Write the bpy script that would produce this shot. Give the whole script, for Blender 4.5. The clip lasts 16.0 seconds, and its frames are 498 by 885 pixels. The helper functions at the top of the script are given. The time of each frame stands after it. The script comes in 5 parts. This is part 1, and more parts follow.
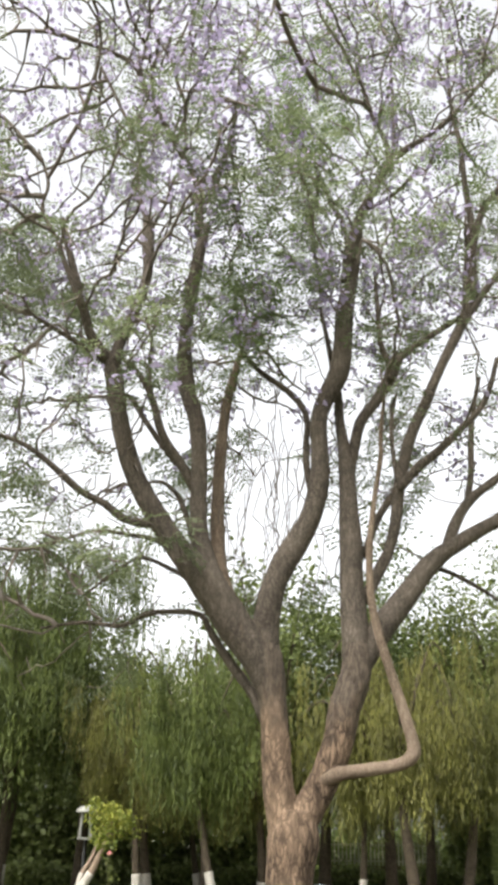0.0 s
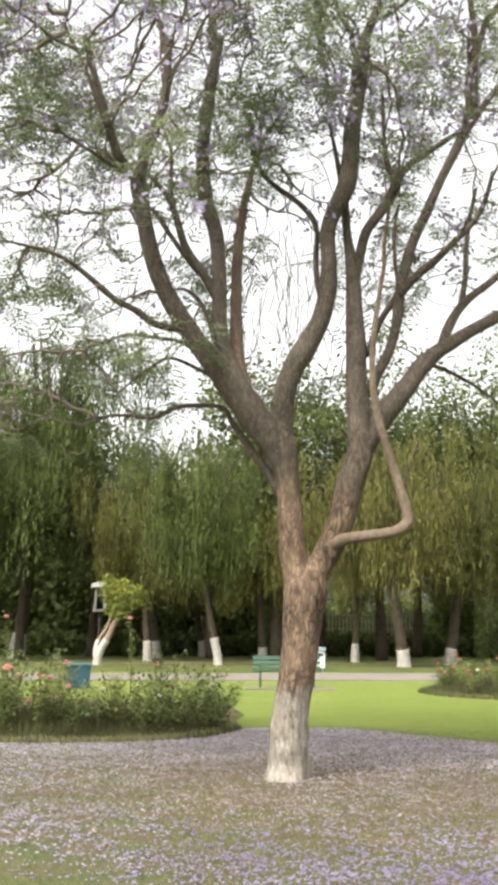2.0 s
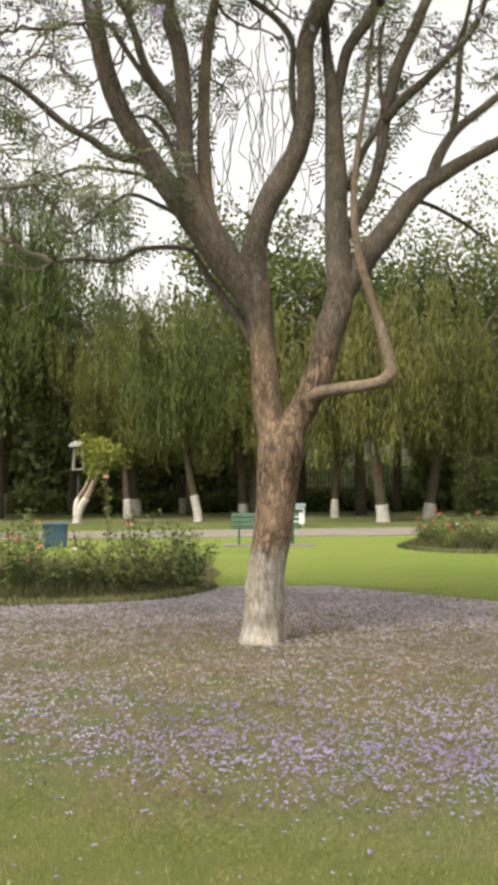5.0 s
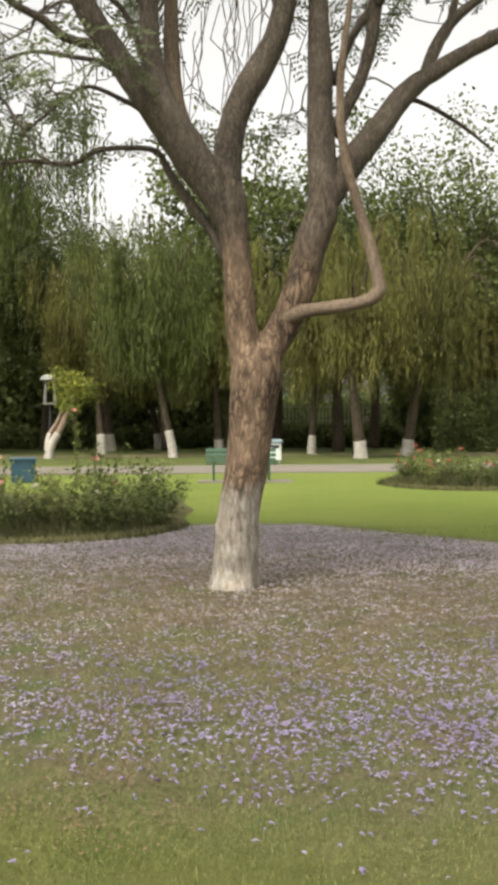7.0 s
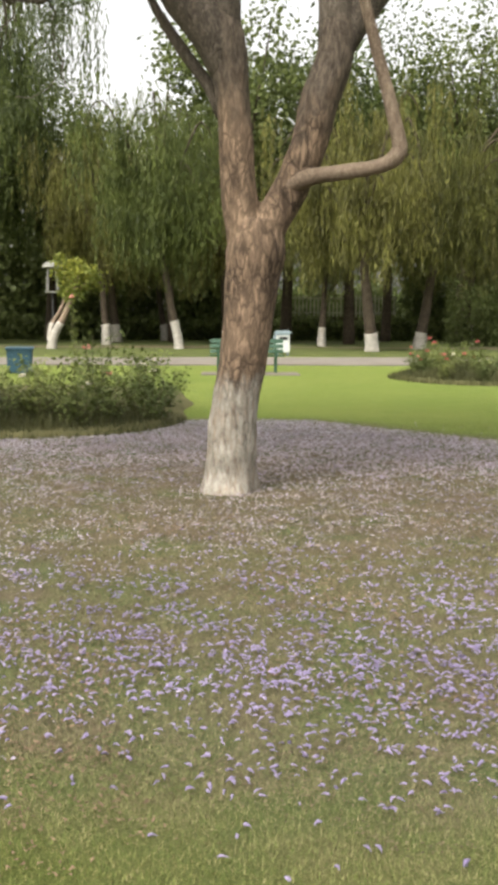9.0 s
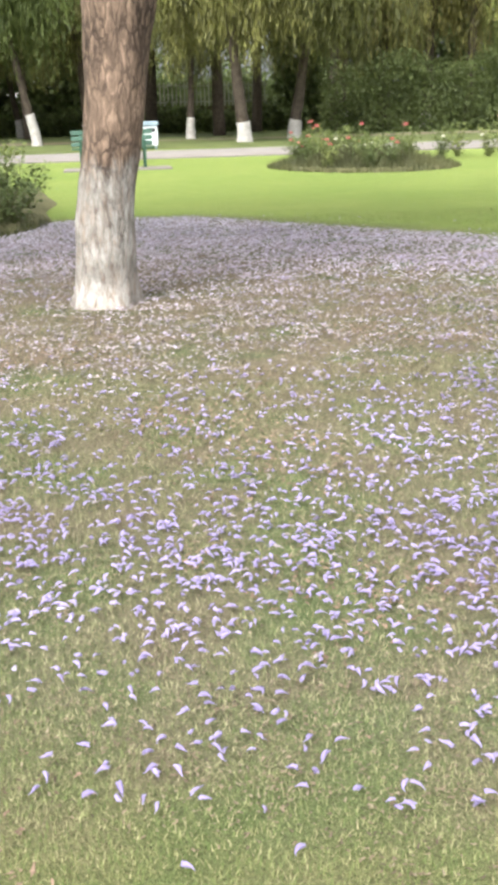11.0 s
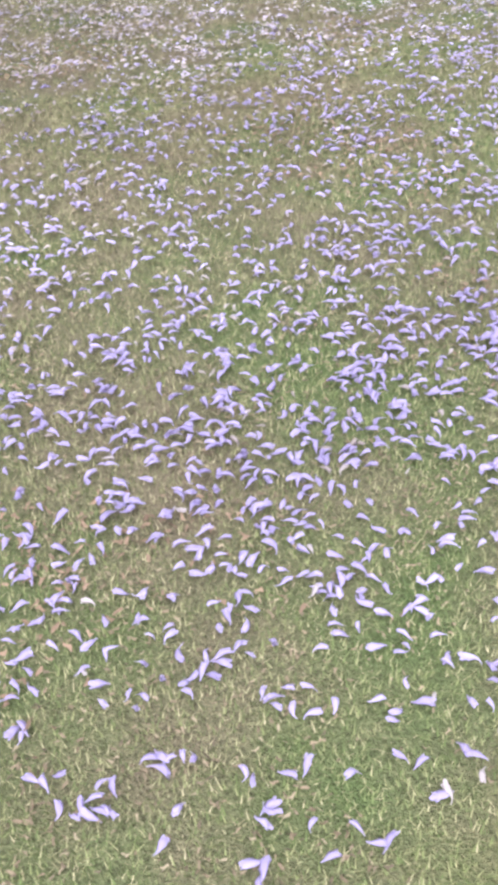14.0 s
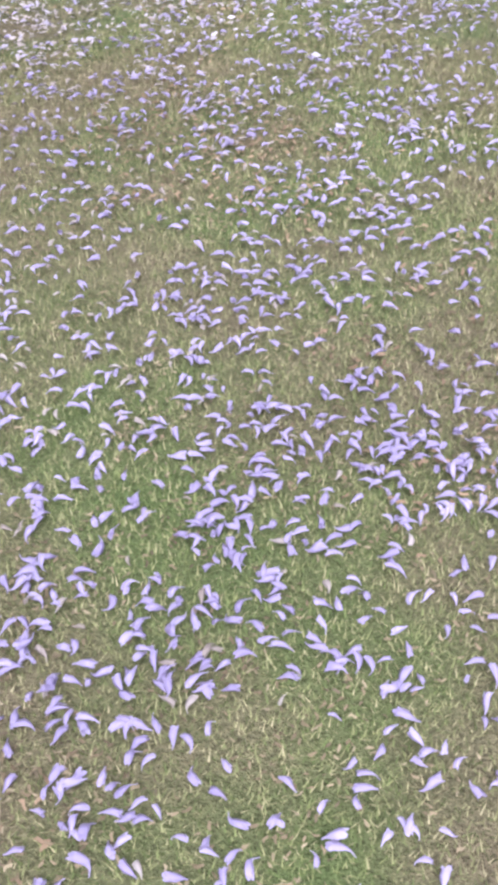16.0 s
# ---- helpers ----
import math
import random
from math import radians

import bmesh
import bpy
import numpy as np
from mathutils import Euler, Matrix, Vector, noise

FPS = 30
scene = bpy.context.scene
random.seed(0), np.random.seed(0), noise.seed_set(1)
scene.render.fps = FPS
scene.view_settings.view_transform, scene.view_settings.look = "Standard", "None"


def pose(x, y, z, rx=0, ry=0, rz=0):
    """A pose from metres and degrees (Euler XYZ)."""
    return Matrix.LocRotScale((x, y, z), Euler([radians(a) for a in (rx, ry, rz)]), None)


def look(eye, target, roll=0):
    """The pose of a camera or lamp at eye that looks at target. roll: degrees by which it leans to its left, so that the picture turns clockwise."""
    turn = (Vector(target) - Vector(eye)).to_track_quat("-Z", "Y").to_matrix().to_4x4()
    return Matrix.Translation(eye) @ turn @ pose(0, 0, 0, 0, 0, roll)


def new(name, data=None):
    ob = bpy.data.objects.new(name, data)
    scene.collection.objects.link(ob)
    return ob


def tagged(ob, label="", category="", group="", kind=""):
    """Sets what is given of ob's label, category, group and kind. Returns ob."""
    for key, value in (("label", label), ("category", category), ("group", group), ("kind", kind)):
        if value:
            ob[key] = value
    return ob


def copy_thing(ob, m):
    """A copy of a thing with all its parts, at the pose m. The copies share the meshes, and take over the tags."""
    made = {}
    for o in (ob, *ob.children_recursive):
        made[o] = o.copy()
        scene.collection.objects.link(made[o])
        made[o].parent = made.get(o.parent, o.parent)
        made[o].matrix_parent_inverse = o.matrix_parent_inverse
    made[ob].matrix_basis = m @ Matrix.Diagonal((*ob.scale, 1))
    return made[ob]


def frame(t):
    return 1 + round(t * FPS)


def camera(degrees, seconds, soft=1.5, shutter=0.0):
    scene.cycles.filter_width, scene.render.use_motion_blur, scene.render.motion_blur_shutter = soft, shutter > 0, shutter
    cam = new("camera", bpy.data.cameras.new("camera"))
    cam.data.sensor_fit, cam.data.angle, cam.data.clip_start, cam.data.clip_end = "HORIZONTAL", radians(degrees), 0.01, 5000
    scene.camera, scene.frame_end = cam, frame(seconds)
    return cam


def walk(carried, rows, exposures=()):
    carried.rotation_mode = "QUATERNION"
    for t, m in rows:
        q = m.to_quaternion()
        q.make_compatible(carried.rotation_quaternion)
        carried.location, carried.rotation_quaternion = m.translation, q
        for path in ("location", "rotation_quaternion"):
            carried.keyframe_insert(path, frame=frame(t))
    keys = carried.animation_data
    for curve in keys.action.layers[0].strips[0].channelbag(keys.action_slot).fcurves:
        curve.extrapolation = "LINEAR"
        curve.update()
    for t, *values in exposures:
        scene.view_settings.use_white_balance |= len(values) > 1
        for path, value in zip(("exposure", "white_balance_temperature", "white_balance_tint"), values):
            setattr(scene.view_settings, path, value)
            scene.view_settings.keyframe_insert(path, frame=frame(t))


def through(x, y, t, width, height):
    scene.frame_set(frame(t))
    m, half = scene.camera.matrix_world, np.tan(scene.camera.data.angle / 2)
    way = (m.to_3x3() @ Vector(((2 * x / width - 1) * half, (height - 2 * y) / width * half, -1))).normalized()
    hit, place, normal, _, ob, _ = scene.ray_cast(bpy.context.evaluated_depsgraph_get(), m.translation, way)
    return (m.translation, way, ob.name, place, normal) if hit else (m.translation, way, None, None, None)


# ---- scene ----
cam = camera(28.0, 16.0, soft=4.6)
PATH = [
    (0, (0.046, 1.184, 1.598), (0.034, 3.028, 2.373), 0.8),
    (0.5, (0.086, 0.814, 1.467), (0.07, 2.702, 2.125), 1.2),
    (1, (-0.004, 0.319, 1.451), (-0.011, 2.238, 2.013), 1.7),
    (1.5, (-0.107, 0.098, 1.405), (-0.091, 2.049, 1.847), 1.1),
    (2, (-0.176, 0.062, 1.357), (-0.174, 2.026, 1.735), 0.2),
    (2.5, (-0.096, -0.034, 1.371), (-0.101, 1.943, 1.675), -0.0),
    (3, (-0.064, -0.016, 1.385), (-0.068, 1.968, 1.635), 0.3),
    (3.5, (-0.125, 0.076, 1.391), (-0.134, 2.066, 1.587), 0.4),
    (4, (-0.134, 0.295, 1.385), (-0.133, 2.286, 1.578), 0.2),
    (4.2, (-0.116, 0.385, 1.388), (-0.099, 2.377, 1.562), 0.0),
    (6.3, (-0.052, 1.431, 1.358), (-0.002, 3.43, 1.379), -0.5),
    (6.5, (-0.031, 1.489, 1.353), (0.027, 3.488, 1.36), -0.2),
    (7, (-0.023, 1.715, 1.333), (0.063, 3.713, 1.303), -0.2),
    (7.5, (-0.008, 1.918, 1.327), (0.096, 3.915, 1.272), -0.7),
    (8, (0.075, 2.135, 1.317), (0.145, 4.127, 1.153), -0.2),
    (8.2, (0.101, 2.208, 1.315), (0.155, 4.2, 1.146), 0.2),
    (10.3, (0.113, 3.472, 1.147), (0.302, 5.393, 0.624), -0.1),
    (10.5, (0.111, 3.556, 1.132), (0.335, 5.461, 0.566), -0.4),
    (11, (0.104, 3.749, 1.123), (0.399, 5.625, 0.494), -1.4),
    (11.5, (0.188, 3.948, 1.085), (0.523, 5.776, 0.346), -2.0),
    (12, (0.261, 4.116, 1.067), (0.699, 5.879, 0.229), -1.5),
    (12.5, (0.278, 4.302, 1.046), (0.846, 5.975, 0.109), -2.0),
    (13, (0.297, 4.443, 1.035), (0.961, 6.049, 0.045), -2.9),
    (13.5, (0.382, 4.594, 1.014), (1.114, 6.112, -0.062), -3.2),
    (14, (0.441, 4.732, 1.006), (1.279, 6.143, -0.138), -2.6),
    (14.5, (0.488, 4.909, 1.006), (1.42, 6.206, -0.199), -3.0),
    (15, (0.597, 5.017, 0.995), (1.548, 6.276, -0.234), -3.6),
    (15.5, (0.764, 5.091, 0.995), (1.698, 6.344, -0.252), -3.0),
    (16, (0.885, 5.159, 0.983), (1.81, 6.419, -0.265), -2.6),
]
walk(cam, [(t, look(eye, target, roll)) for t, eye, target, roll in PATH], exposures=[(0, 1.78, 6550, 10), (1.5, 1.88, 6650, 9), (3.5, 1.66, 6900, 9), (7, 1.38, 7000, 9), (8.2, 1.34, 7000, 9), (10.5, 2.17, 6200, 10), (12, 2.25, 5900, 18), (13, 2.19, 5650, 21), (14, 2.07, 5800, 13), (16, 1.96, 5780, 13)])

# ---- sky and sun: a bright, hazy, overcast day ----
world = bpy.data.worlds.new("world")
scene.world = world
world.use_nodes = True
wn, wl = world.node_tree.nodes, world.node_tree.links
sky = wn.new("ShaderNodeTexSky")
sky.sky_type, sky.sun_disc = "NISHITA", False
sky.sun_elevation, sky.sun_rotation = radians(55), radians(215)
sky.dust_density, sky.air_density, sky.ozone_density = 6.0, 1.0, 1.0
grey = wn.new("ShaderNodeHueSaturation")
grey.inputs["Saturation"].default_value = 0.12
wl.new(sky.outputs[0], grey.inputs["Color"])
wl.new(grey.outputs[0], wn["Background"].inputs[0])
wn["Background"].inputs[1].default_value = 0.135
sun = new("sun", bpy.data.lights.new("sun", "SUN"))
sun.data.energy, sun.data.angle, sun.data.color = 1.0, radians(30), (1.0, 0.96, 0.9)
SUN_FROM = Vector((math.sin(radians(215)) * math.cos(radians(55)), math.cos(radians(215)) * math.cos(radians(55)), math.sin(radians(55))))
sun.matrix_world = look(SUN_FROM * 50, (0, 0, 0))


# ---- materials ----
def material(name, rough=0.8, spec=0.3):
    m = bpy.data.materials.new(name)
    m.use_nodes = True
    b = m.node_tree.nodes["Principled BSDF"]
    b.inputs["Roughness"].default_value = rough
    b.inputs["Specular IOR Level"].default_value = spec
    return m, m.node_tree.nodes, m.node_tree.links, b


def coords(n, l, scale=(1, 1, 1), space="Object"):
    tc = n.new("ShaderNodeTexCoord")
    mp = n.new("ShaderNodeMapping")
    mp.inputs["Scale"].default_value = scale
    l.new(tc.outputs[space], mp.inputs["Vector"])
    return mp.outputs[0]


def noise_tex(n, l, vec, scale, detail=4.0, rough=0.6):
    t = n.new("ShaderNodeTexNoise")
    t.inputs["Scale"].default_value, t.inputs["Detail"].default_value, t.inputs["Roughness"].default_value = scale, detail, rough
    l.new(vec, t.inputs["Vector"])
    return t.outputs["Fac"]


def ramp(n, l, fac, stops):
    r = n.new("ShaderNodeValToRGB")
    e = r.color_ramp.elements
    while len(e) < len(stops):
        e.new(0.5)
    for item, (p, c) in zip(e, stops):
        item.position, item.color = p, (*c, 1) if len(c) == 3 else c
    l.new(fac, r.inputs[0])
    return r.outputs["Color"]


def mix(n, l, fac, a, b, mode="MIX"):
    m = n.new("ShaderNodeMix")
    m.data_type, m.blend_type = "RGBA", mode
    for sock, v in ((m.inputs["Factor"], fac), (m.inputs["A"], a), (m.inputs["B"], b)):
        if isinstance(v, bpy.types.NodeSocket):
            l.new(v, sock)
        elif isinstance(v, (int, float)):
            sock.default_value = v
        else:
            sock.default_value = (*v, 1)
    return m.outputs["Result"]


def math_node(n, l, op, a, b=0.0, c=0.0):
    m = n.new("ShaderNodeMath")
    m.operation = op
    for i, v in enumerate((a, b, c)):
        if isinstance(v, bpy.types.NodeSocket):
            l.new(v, m.inputs[i])
        else:
            m.inputs[i].default_value = v
    return m.outputs[0]


def bump(n, l, b, height, strength=0.5, dist=0.01):
    bp = n.new("ShaderNodeBump")
    bp.inputs["Strength"].default_value, bp.inputs["Distance"].default_value = strength, dist
    l.new(height, bp.inputs["Height"])
    l.new(bp.outputs[0], b.inputs["Normal"])


def two_tone(name, c1, c2, scale=8.0, rough=0.8, spec=0.3, strength=0.3, stretch=(1, 1, 1), fine=60.0):
    """A plain surface with blotches and a fine grain."""
    m, n, l, b = material(name, rough, spec)
    v = coords(n, l, stretch)
    big = noise_tex(n, l, v, scale)
    small = noise_tex(n, l, v, fine, 2.0)
    col = ramp(n, l, big, [(0.35, c1), (0.65, c2)])
    col = mix(n, l, 0.35, col, ramp(n, l, small, [(0.3, tuple(x * 0.6 for x in c1)), (0.7, c2)]))
    l.new(col, b.inputs["Base Color"])
    bump(n, l, b, small, strength, 0.01)
    return m


def leafy(name, colours, rough=0.55, through=0.35, varied=False):
    """Leaves: each island takes its own tone, and some light goes through."""
    m, n, l, b = material(name, rough, 0.25)
    geo = n.new("ShaderNodeNewGeometry")
    col = ramp(n, l, geo.outputs["Random Per Island"], [(i / max(1, len(colours) - 1), c) for i, c in enumerate(colours)])
    v = coords(n, l, (1, 1, 1))
    col = mix(n, l, 0.5, col, ramp(n, l, noise_tex(n, l, v, 0.8, 3.0), [(0.35, tuple(x * 0.6 for x in colours[0])), (0.65, colours[-1])]))
    info = n.new("ShaderNodeObjectInfo")
    tone = n.new("ShaderNodeHueSaturation")
    l.new(math_node(n, l, "MULTIPLY_ADD", info.outputs["Random"], 0.5, 0.75), tone.inputs["Value"])
    l.new(math_node(n, l, "MULTIPLY_ADD", info.outputs["Random"], -0.03, 0.515), tone.inputs["Hue"])
    l.new(col, tone.inputs["Color"])
    col = tone.outputs[0] if varied else col
    l.new(col, b.inputs["Base Color"])
    tr = n.new("ShaderNodeBsdfTranslucent")
    l.new(col, tr.inputs[0])
    ms = n.new("ShaderNodeMixShader")
    ms.inputs[0].default_value = through
    l.new(b.outputs[0], ms.inputs[1])
    l.new(tr.outputs[0], ms.inputs[2])
    l.new(ms.outputs[0], n["Material Output"].inputs["Surface"])
    return m


def bark_material(name, dark, pale, paint_to=None, scale=1.0, old=None):
    """Fissured bark, and a worn coat of whitewash up to a height where one is given."""
    m, n, l, b = material(name, 0.9, 0.15)
    v = coords(n, l, (1, 1, 0.4))
    plates = n.new("ShaderNodeTexVoronoi")
    plates.feature = "DISTANCE_TO_EDGE"
    plates.inputs["Scale"].default_value = 22.0 * scale
    warp = n.new("ShaderNodeTexNoise")
    warp.inputs["Scale"].default_value, warp.inputs["Detail"].default_value = 14.0 * scale, 5.0
    l.new(v, warp.inputs["Vector"])
    vw = n.new("ShaderNodeMix")
    vw.data_type = "VECTOR"
    vw.inputs["Factor"].default_value = 0.12
    l.new(v, vw.inputs["A"])
    l.new(warp.outputs["Color"], vw.inputs["B"])
    l.new(vw.outputs["Result"], plates.inputs["Vector"])
    flakes = noise_tex(n, l, coords(n, l, (1, 1, 0.3)), 24 * scale, 5.0, 0.72)
    broad = noise_tex(n, l, coords(n, l), 2.2, 3.0)
    col = ramp(n, l, flakes, [(0.38, dark), (0.5, tuple(0.62 * x + 0.38 * y for x, y in zip(dark, pale))), (0.62, pale)])
    col = mix(n, l, ramp(n, l, plates.outputs["Distance"], [(0.0, (0, 0, 0)), (0.12, (1, 1, 1))]), tuple(x * 0.55 for x in dark), col)
    col = mix(n, l, 0.35, col, ramp(n, l, broad, [(0.35, tuple(x * 0.7 for x in dark)), (0.65, pale)]))
    if old is not None:
        at, grey_dark, grey_pale = old
        sep = n.new("ShaderNodeSeparateXYZ")
        l.new(coords(n, l), sep.inputs[0])
        h = math_node(n, l, "MULTIPLY_ADD", math_node(n, l, "SUBTRACT", noise_tex(n, l, coords(n, l, (1, 1, 0.4)), 5.0, 4.0), 0.5), 1.2, sep.outputs["Z"])
        grey = ramp(n, l, noise_tex(n, l, coords(n, l, (1, 1, 0.3)), 36.0, 5.0, 0.72), [(0.38, grey_dark), (0.62, grey_pale)])
        col = mix(n, l, ramp(n, l, math_node(n, l, "SUBTRACT", h, at - 0.5), [(0.3, (0, 0, 0)), (0.7, (1, 1, 1))]), col, grey)
    if paint_to is not None:
        sep = n.new("ShaderNodeSeparateXYZ")
        l.new(coords(n, l), sep.inputs[0])
        edge = noise_tex(n, l, coords(n, l, (1, 1, 0.4)), 9.0, 5.0, 0.7)
        h = math_node(n, l, "ADD", sep.outputs["Z"], math_node(n, l, "MULTIPLY", math_node(n, l, "SUBTRACT", edge, 0.5), 0.5))
        coat = ramp(n, l, math_node(n, l, "SUBTRACT", h, paint_to - 0.5), [(0.42, (1, 1, 1)), (0.58, (0, 0, 0))])
        worn = ramp(n, l, noise_tex(n, l, coords(n, l, (1, 1, 0.28)), 26.0, 6.0, 0.78), [(0.36, (0.15, 0.15, 0.15)), (0.62, (1, 1, 1))])
        chalk = ramp(n, l, noise_tex(n, l, coords(n, l), 6.0, 5.0), [(0.35, (0.185, 0.173, 0.146)), (0.62, (0.33, 0.311, 0.268))])
        col = mix(n, l, math_node(n, l, "MULTIPLY", coat, worn), col, chalk)
    l.new(col, b.inputs["Base Color"])
    bump(n, l, b, math_node(n, l, "ADD", plates.outputs["Distance"], flakes), 0.9, 0.02)
    return m


BARK = bark_material("bark", (0.036, 0.025, 0.017), (0.245, 0.172, 0.115), paint_to=0.8, scale=0.8, old=(2.75, (0.04, 0.032, 0.024), (0.11, 0.088, 0.067)))
BARK_SMOOTH = bark_material("branch_bark", (0.062, 0.051, 0.04), (0.165, 0.138, 0.108), scale=1.5)
TWIG_BARK = two_tone("twig_bark", (0.1, 0.084, 0.068), (0.19, 0.16, 0.135), 4, 0.9, 0.1)
BARK_PALE = bark_material("pale_bark", (0.15, 0.11, 0.078), (0.29, 0.225, 0.165), scale=2.0)
WILLOW_BARK = two_tone("willow_bark", (0.035, 0.028, 0.02), (0.085, 0.067, 0.048), 5, 0.95, 0.1)
WHITEWASH = two_tone("whitewash", (0.26, 0.24, 0.205), (0.4, 0.375, 0.33), 5, 0.9, 0.1)
FERNY = leafy("ferny_leaves", [(0.09, 0.112, 0.06), (0.142, 0.17, 0.088), (0.2, 0.23, 0.12)], through=0.6)
BLOSSOM = leafy("lavender_blossom", [(0.29, 0.24, 0.375), (0.375, 0.32, 0.46), (0.46, 0.405, 0.55)], 0.6, 0.5)
FALLEN = leafy("fallen_blossom", [(0.23, 0.186, 0.338), (0.295, 0.244, 0.408), (0.36, 0.307, 0.48)], 0.75, 0.35)
PALE = leafy("bleached_blossom", [(0.3, 0.262, 0.3), (0.36, 0.318, 0.36), (0.42, 0.375, 0.42)], 0.7, 0.35)
LILAC = leafy("lilac_blossom", [(0.255, 0.215, 0.3), (0.325, 0.28, 0.365), (0.4, 0.355, 0.435)], 0.75, 0.35)
FADED = leafy("faded_blossom", [(0.17, 0.13, 0.115), (0.25, 0.205, 0.2), (0.34, 0.295, 0.305)], 0.7, 0.25)
WILLOW_GREEN = leafy("willow_leaves_green", [(0.045, 0.06, 0.015), (0.09, 0.115, 0.028), (0.165, 0.19, 0.048)], varied=True)
WILLOW_OLIVE = leafy("willow_leaves_olive", [(0.05, 0.05, 0.014), (0.105, 0.106, 0.028), (0.2, 0.195, 0.05)], varied=True)
BROADLEAF = leafy("broad_leaves", [(0.04, 0.054, 0.016), (0.078, 0.102, 0.028), (0.14, 0.17, 0.048)], varied=True)
HEDGE_LEAF = leafy("hedge_leaves", [(0.06, 0.08, 0.025), (0.11, 0.14, 0.042), (0.17, 0.205, 0.066)], through=0.5)
YELLOW_LEAF = leafy("yellow_leaves", [(0.075, 0.115, 0.022), (0.15, 0.185, 0.03), (0.27, 0.27, 0.045)])
ROSE_LEAF = leafy("rose_leaves", [(0.06, 0.082, 0.022), (0.125, 0.155, 0.042), (0.205, 0.235, 0.07)], varied=True)
ROSE_STEM = two_tone("rose_stem", (0.07, 0.08, 0.03), (0.12, 0.11, 0.05), 12, 0.7)
PINK = leafy("pink_petals", [(0.78, 0.28, 0.26), (0.84, 0.4, 0.36), (0.88, 0.54, 0.48)], 0.5, 0.3)
WHITE_PETAL = leafy("cream_petals", [(0.75, 0.7, 0.55), (0.85, 0.82, 0.72)], 0.5, 0.3)
RED_PETAL = leafy("red_petals", [(0.58, 0.13, 0.13), (0.68, 0.24, 0.23)], 0.5, 0.3)
SOIL = two_tone("bed_soil", (0.05, 0.05, 0.022), (0.11, 0.1, 0.045), 4, 0.95, 0.1, 0.8, fine=25)
CONCRETE = two_tone("path_concrete", (0.125, 0.11, 0.092), (0.185, 0.165, 0.14), 0.8, 0.9, 0.2)
BENCH_GREEN = two_tone("bench_paint", (0.012, 0.05, 0.024), (0.022, 0.075, 0.038), 9, 0.5, 0.5, 0.1)
BIN_WHITE = two_tone("bin_white", (0.45, 0.47, 0.45), (0.55, 0.57, 0.55), 6, 0.5, 0.4, 0.1)
BIN_TEAL = two_tone("bin_teal", (0.16, 0.22, 0.235), (0.25, 0.31, 0.33), 6, 0.5, 0.4, 0.1)
DARK = two_tone("dark_opening", (0.02, 0.02, 0.02), (0.04, 0.04, 0.04), 6)
BLUE = two_tone("blue_plastic", (0.012, 0.045, 0.07), (0.025, 0.072, 0.105), 4, 0.45, 0.5, 0.1)
WALL_PALE = two_tone("pale_plaster", (0.55, 0.52, 0.46), (0.68, 0.65, 0.6), 0.6, 0.9)
GLASS_DARK = two_tone("window_glass", (0.03, 0.04, 0.05), (0.06, 0.07, 0.08), 1, 0.15, 0.5, 0.0)
FRAME_WHITE = two_tone("white_paint", (0.15, 0.15, 0.13), (0.24, 0.24, 0.21), 5, 0.6)
FENCE_CREAM = two_tone("cream_paint", (0.22, 0.22, 0.15), (0.3, 0.3, 0.2), 3, 0.7)


def patch_mask(x, y):
    """How far inside the carpet of fallen blossom a place lies: 1 at its middle, 0 at its edge."""
    dy = y - 10.1
    dx = x - 0.6 - 0.28 * np.maximum(0.0, -dy)
    oval = 1.0 - np.sqrt((dx / np.where(dx < 0, 4.8, 5.4)) ** 2 + (dy / 5.15) ** 2)
    bed_edge = (np.abs((x + 4.3) / 4.1) ** 4 + np.abs((y - 17.2) / 4.17) ** 4) ** 0.25 - 1.0
    return np.minimum(np.minimum(oval, (10.88 - 0.758 * x - 0.653 * y) / 5.0), bed_edge * 3.0)


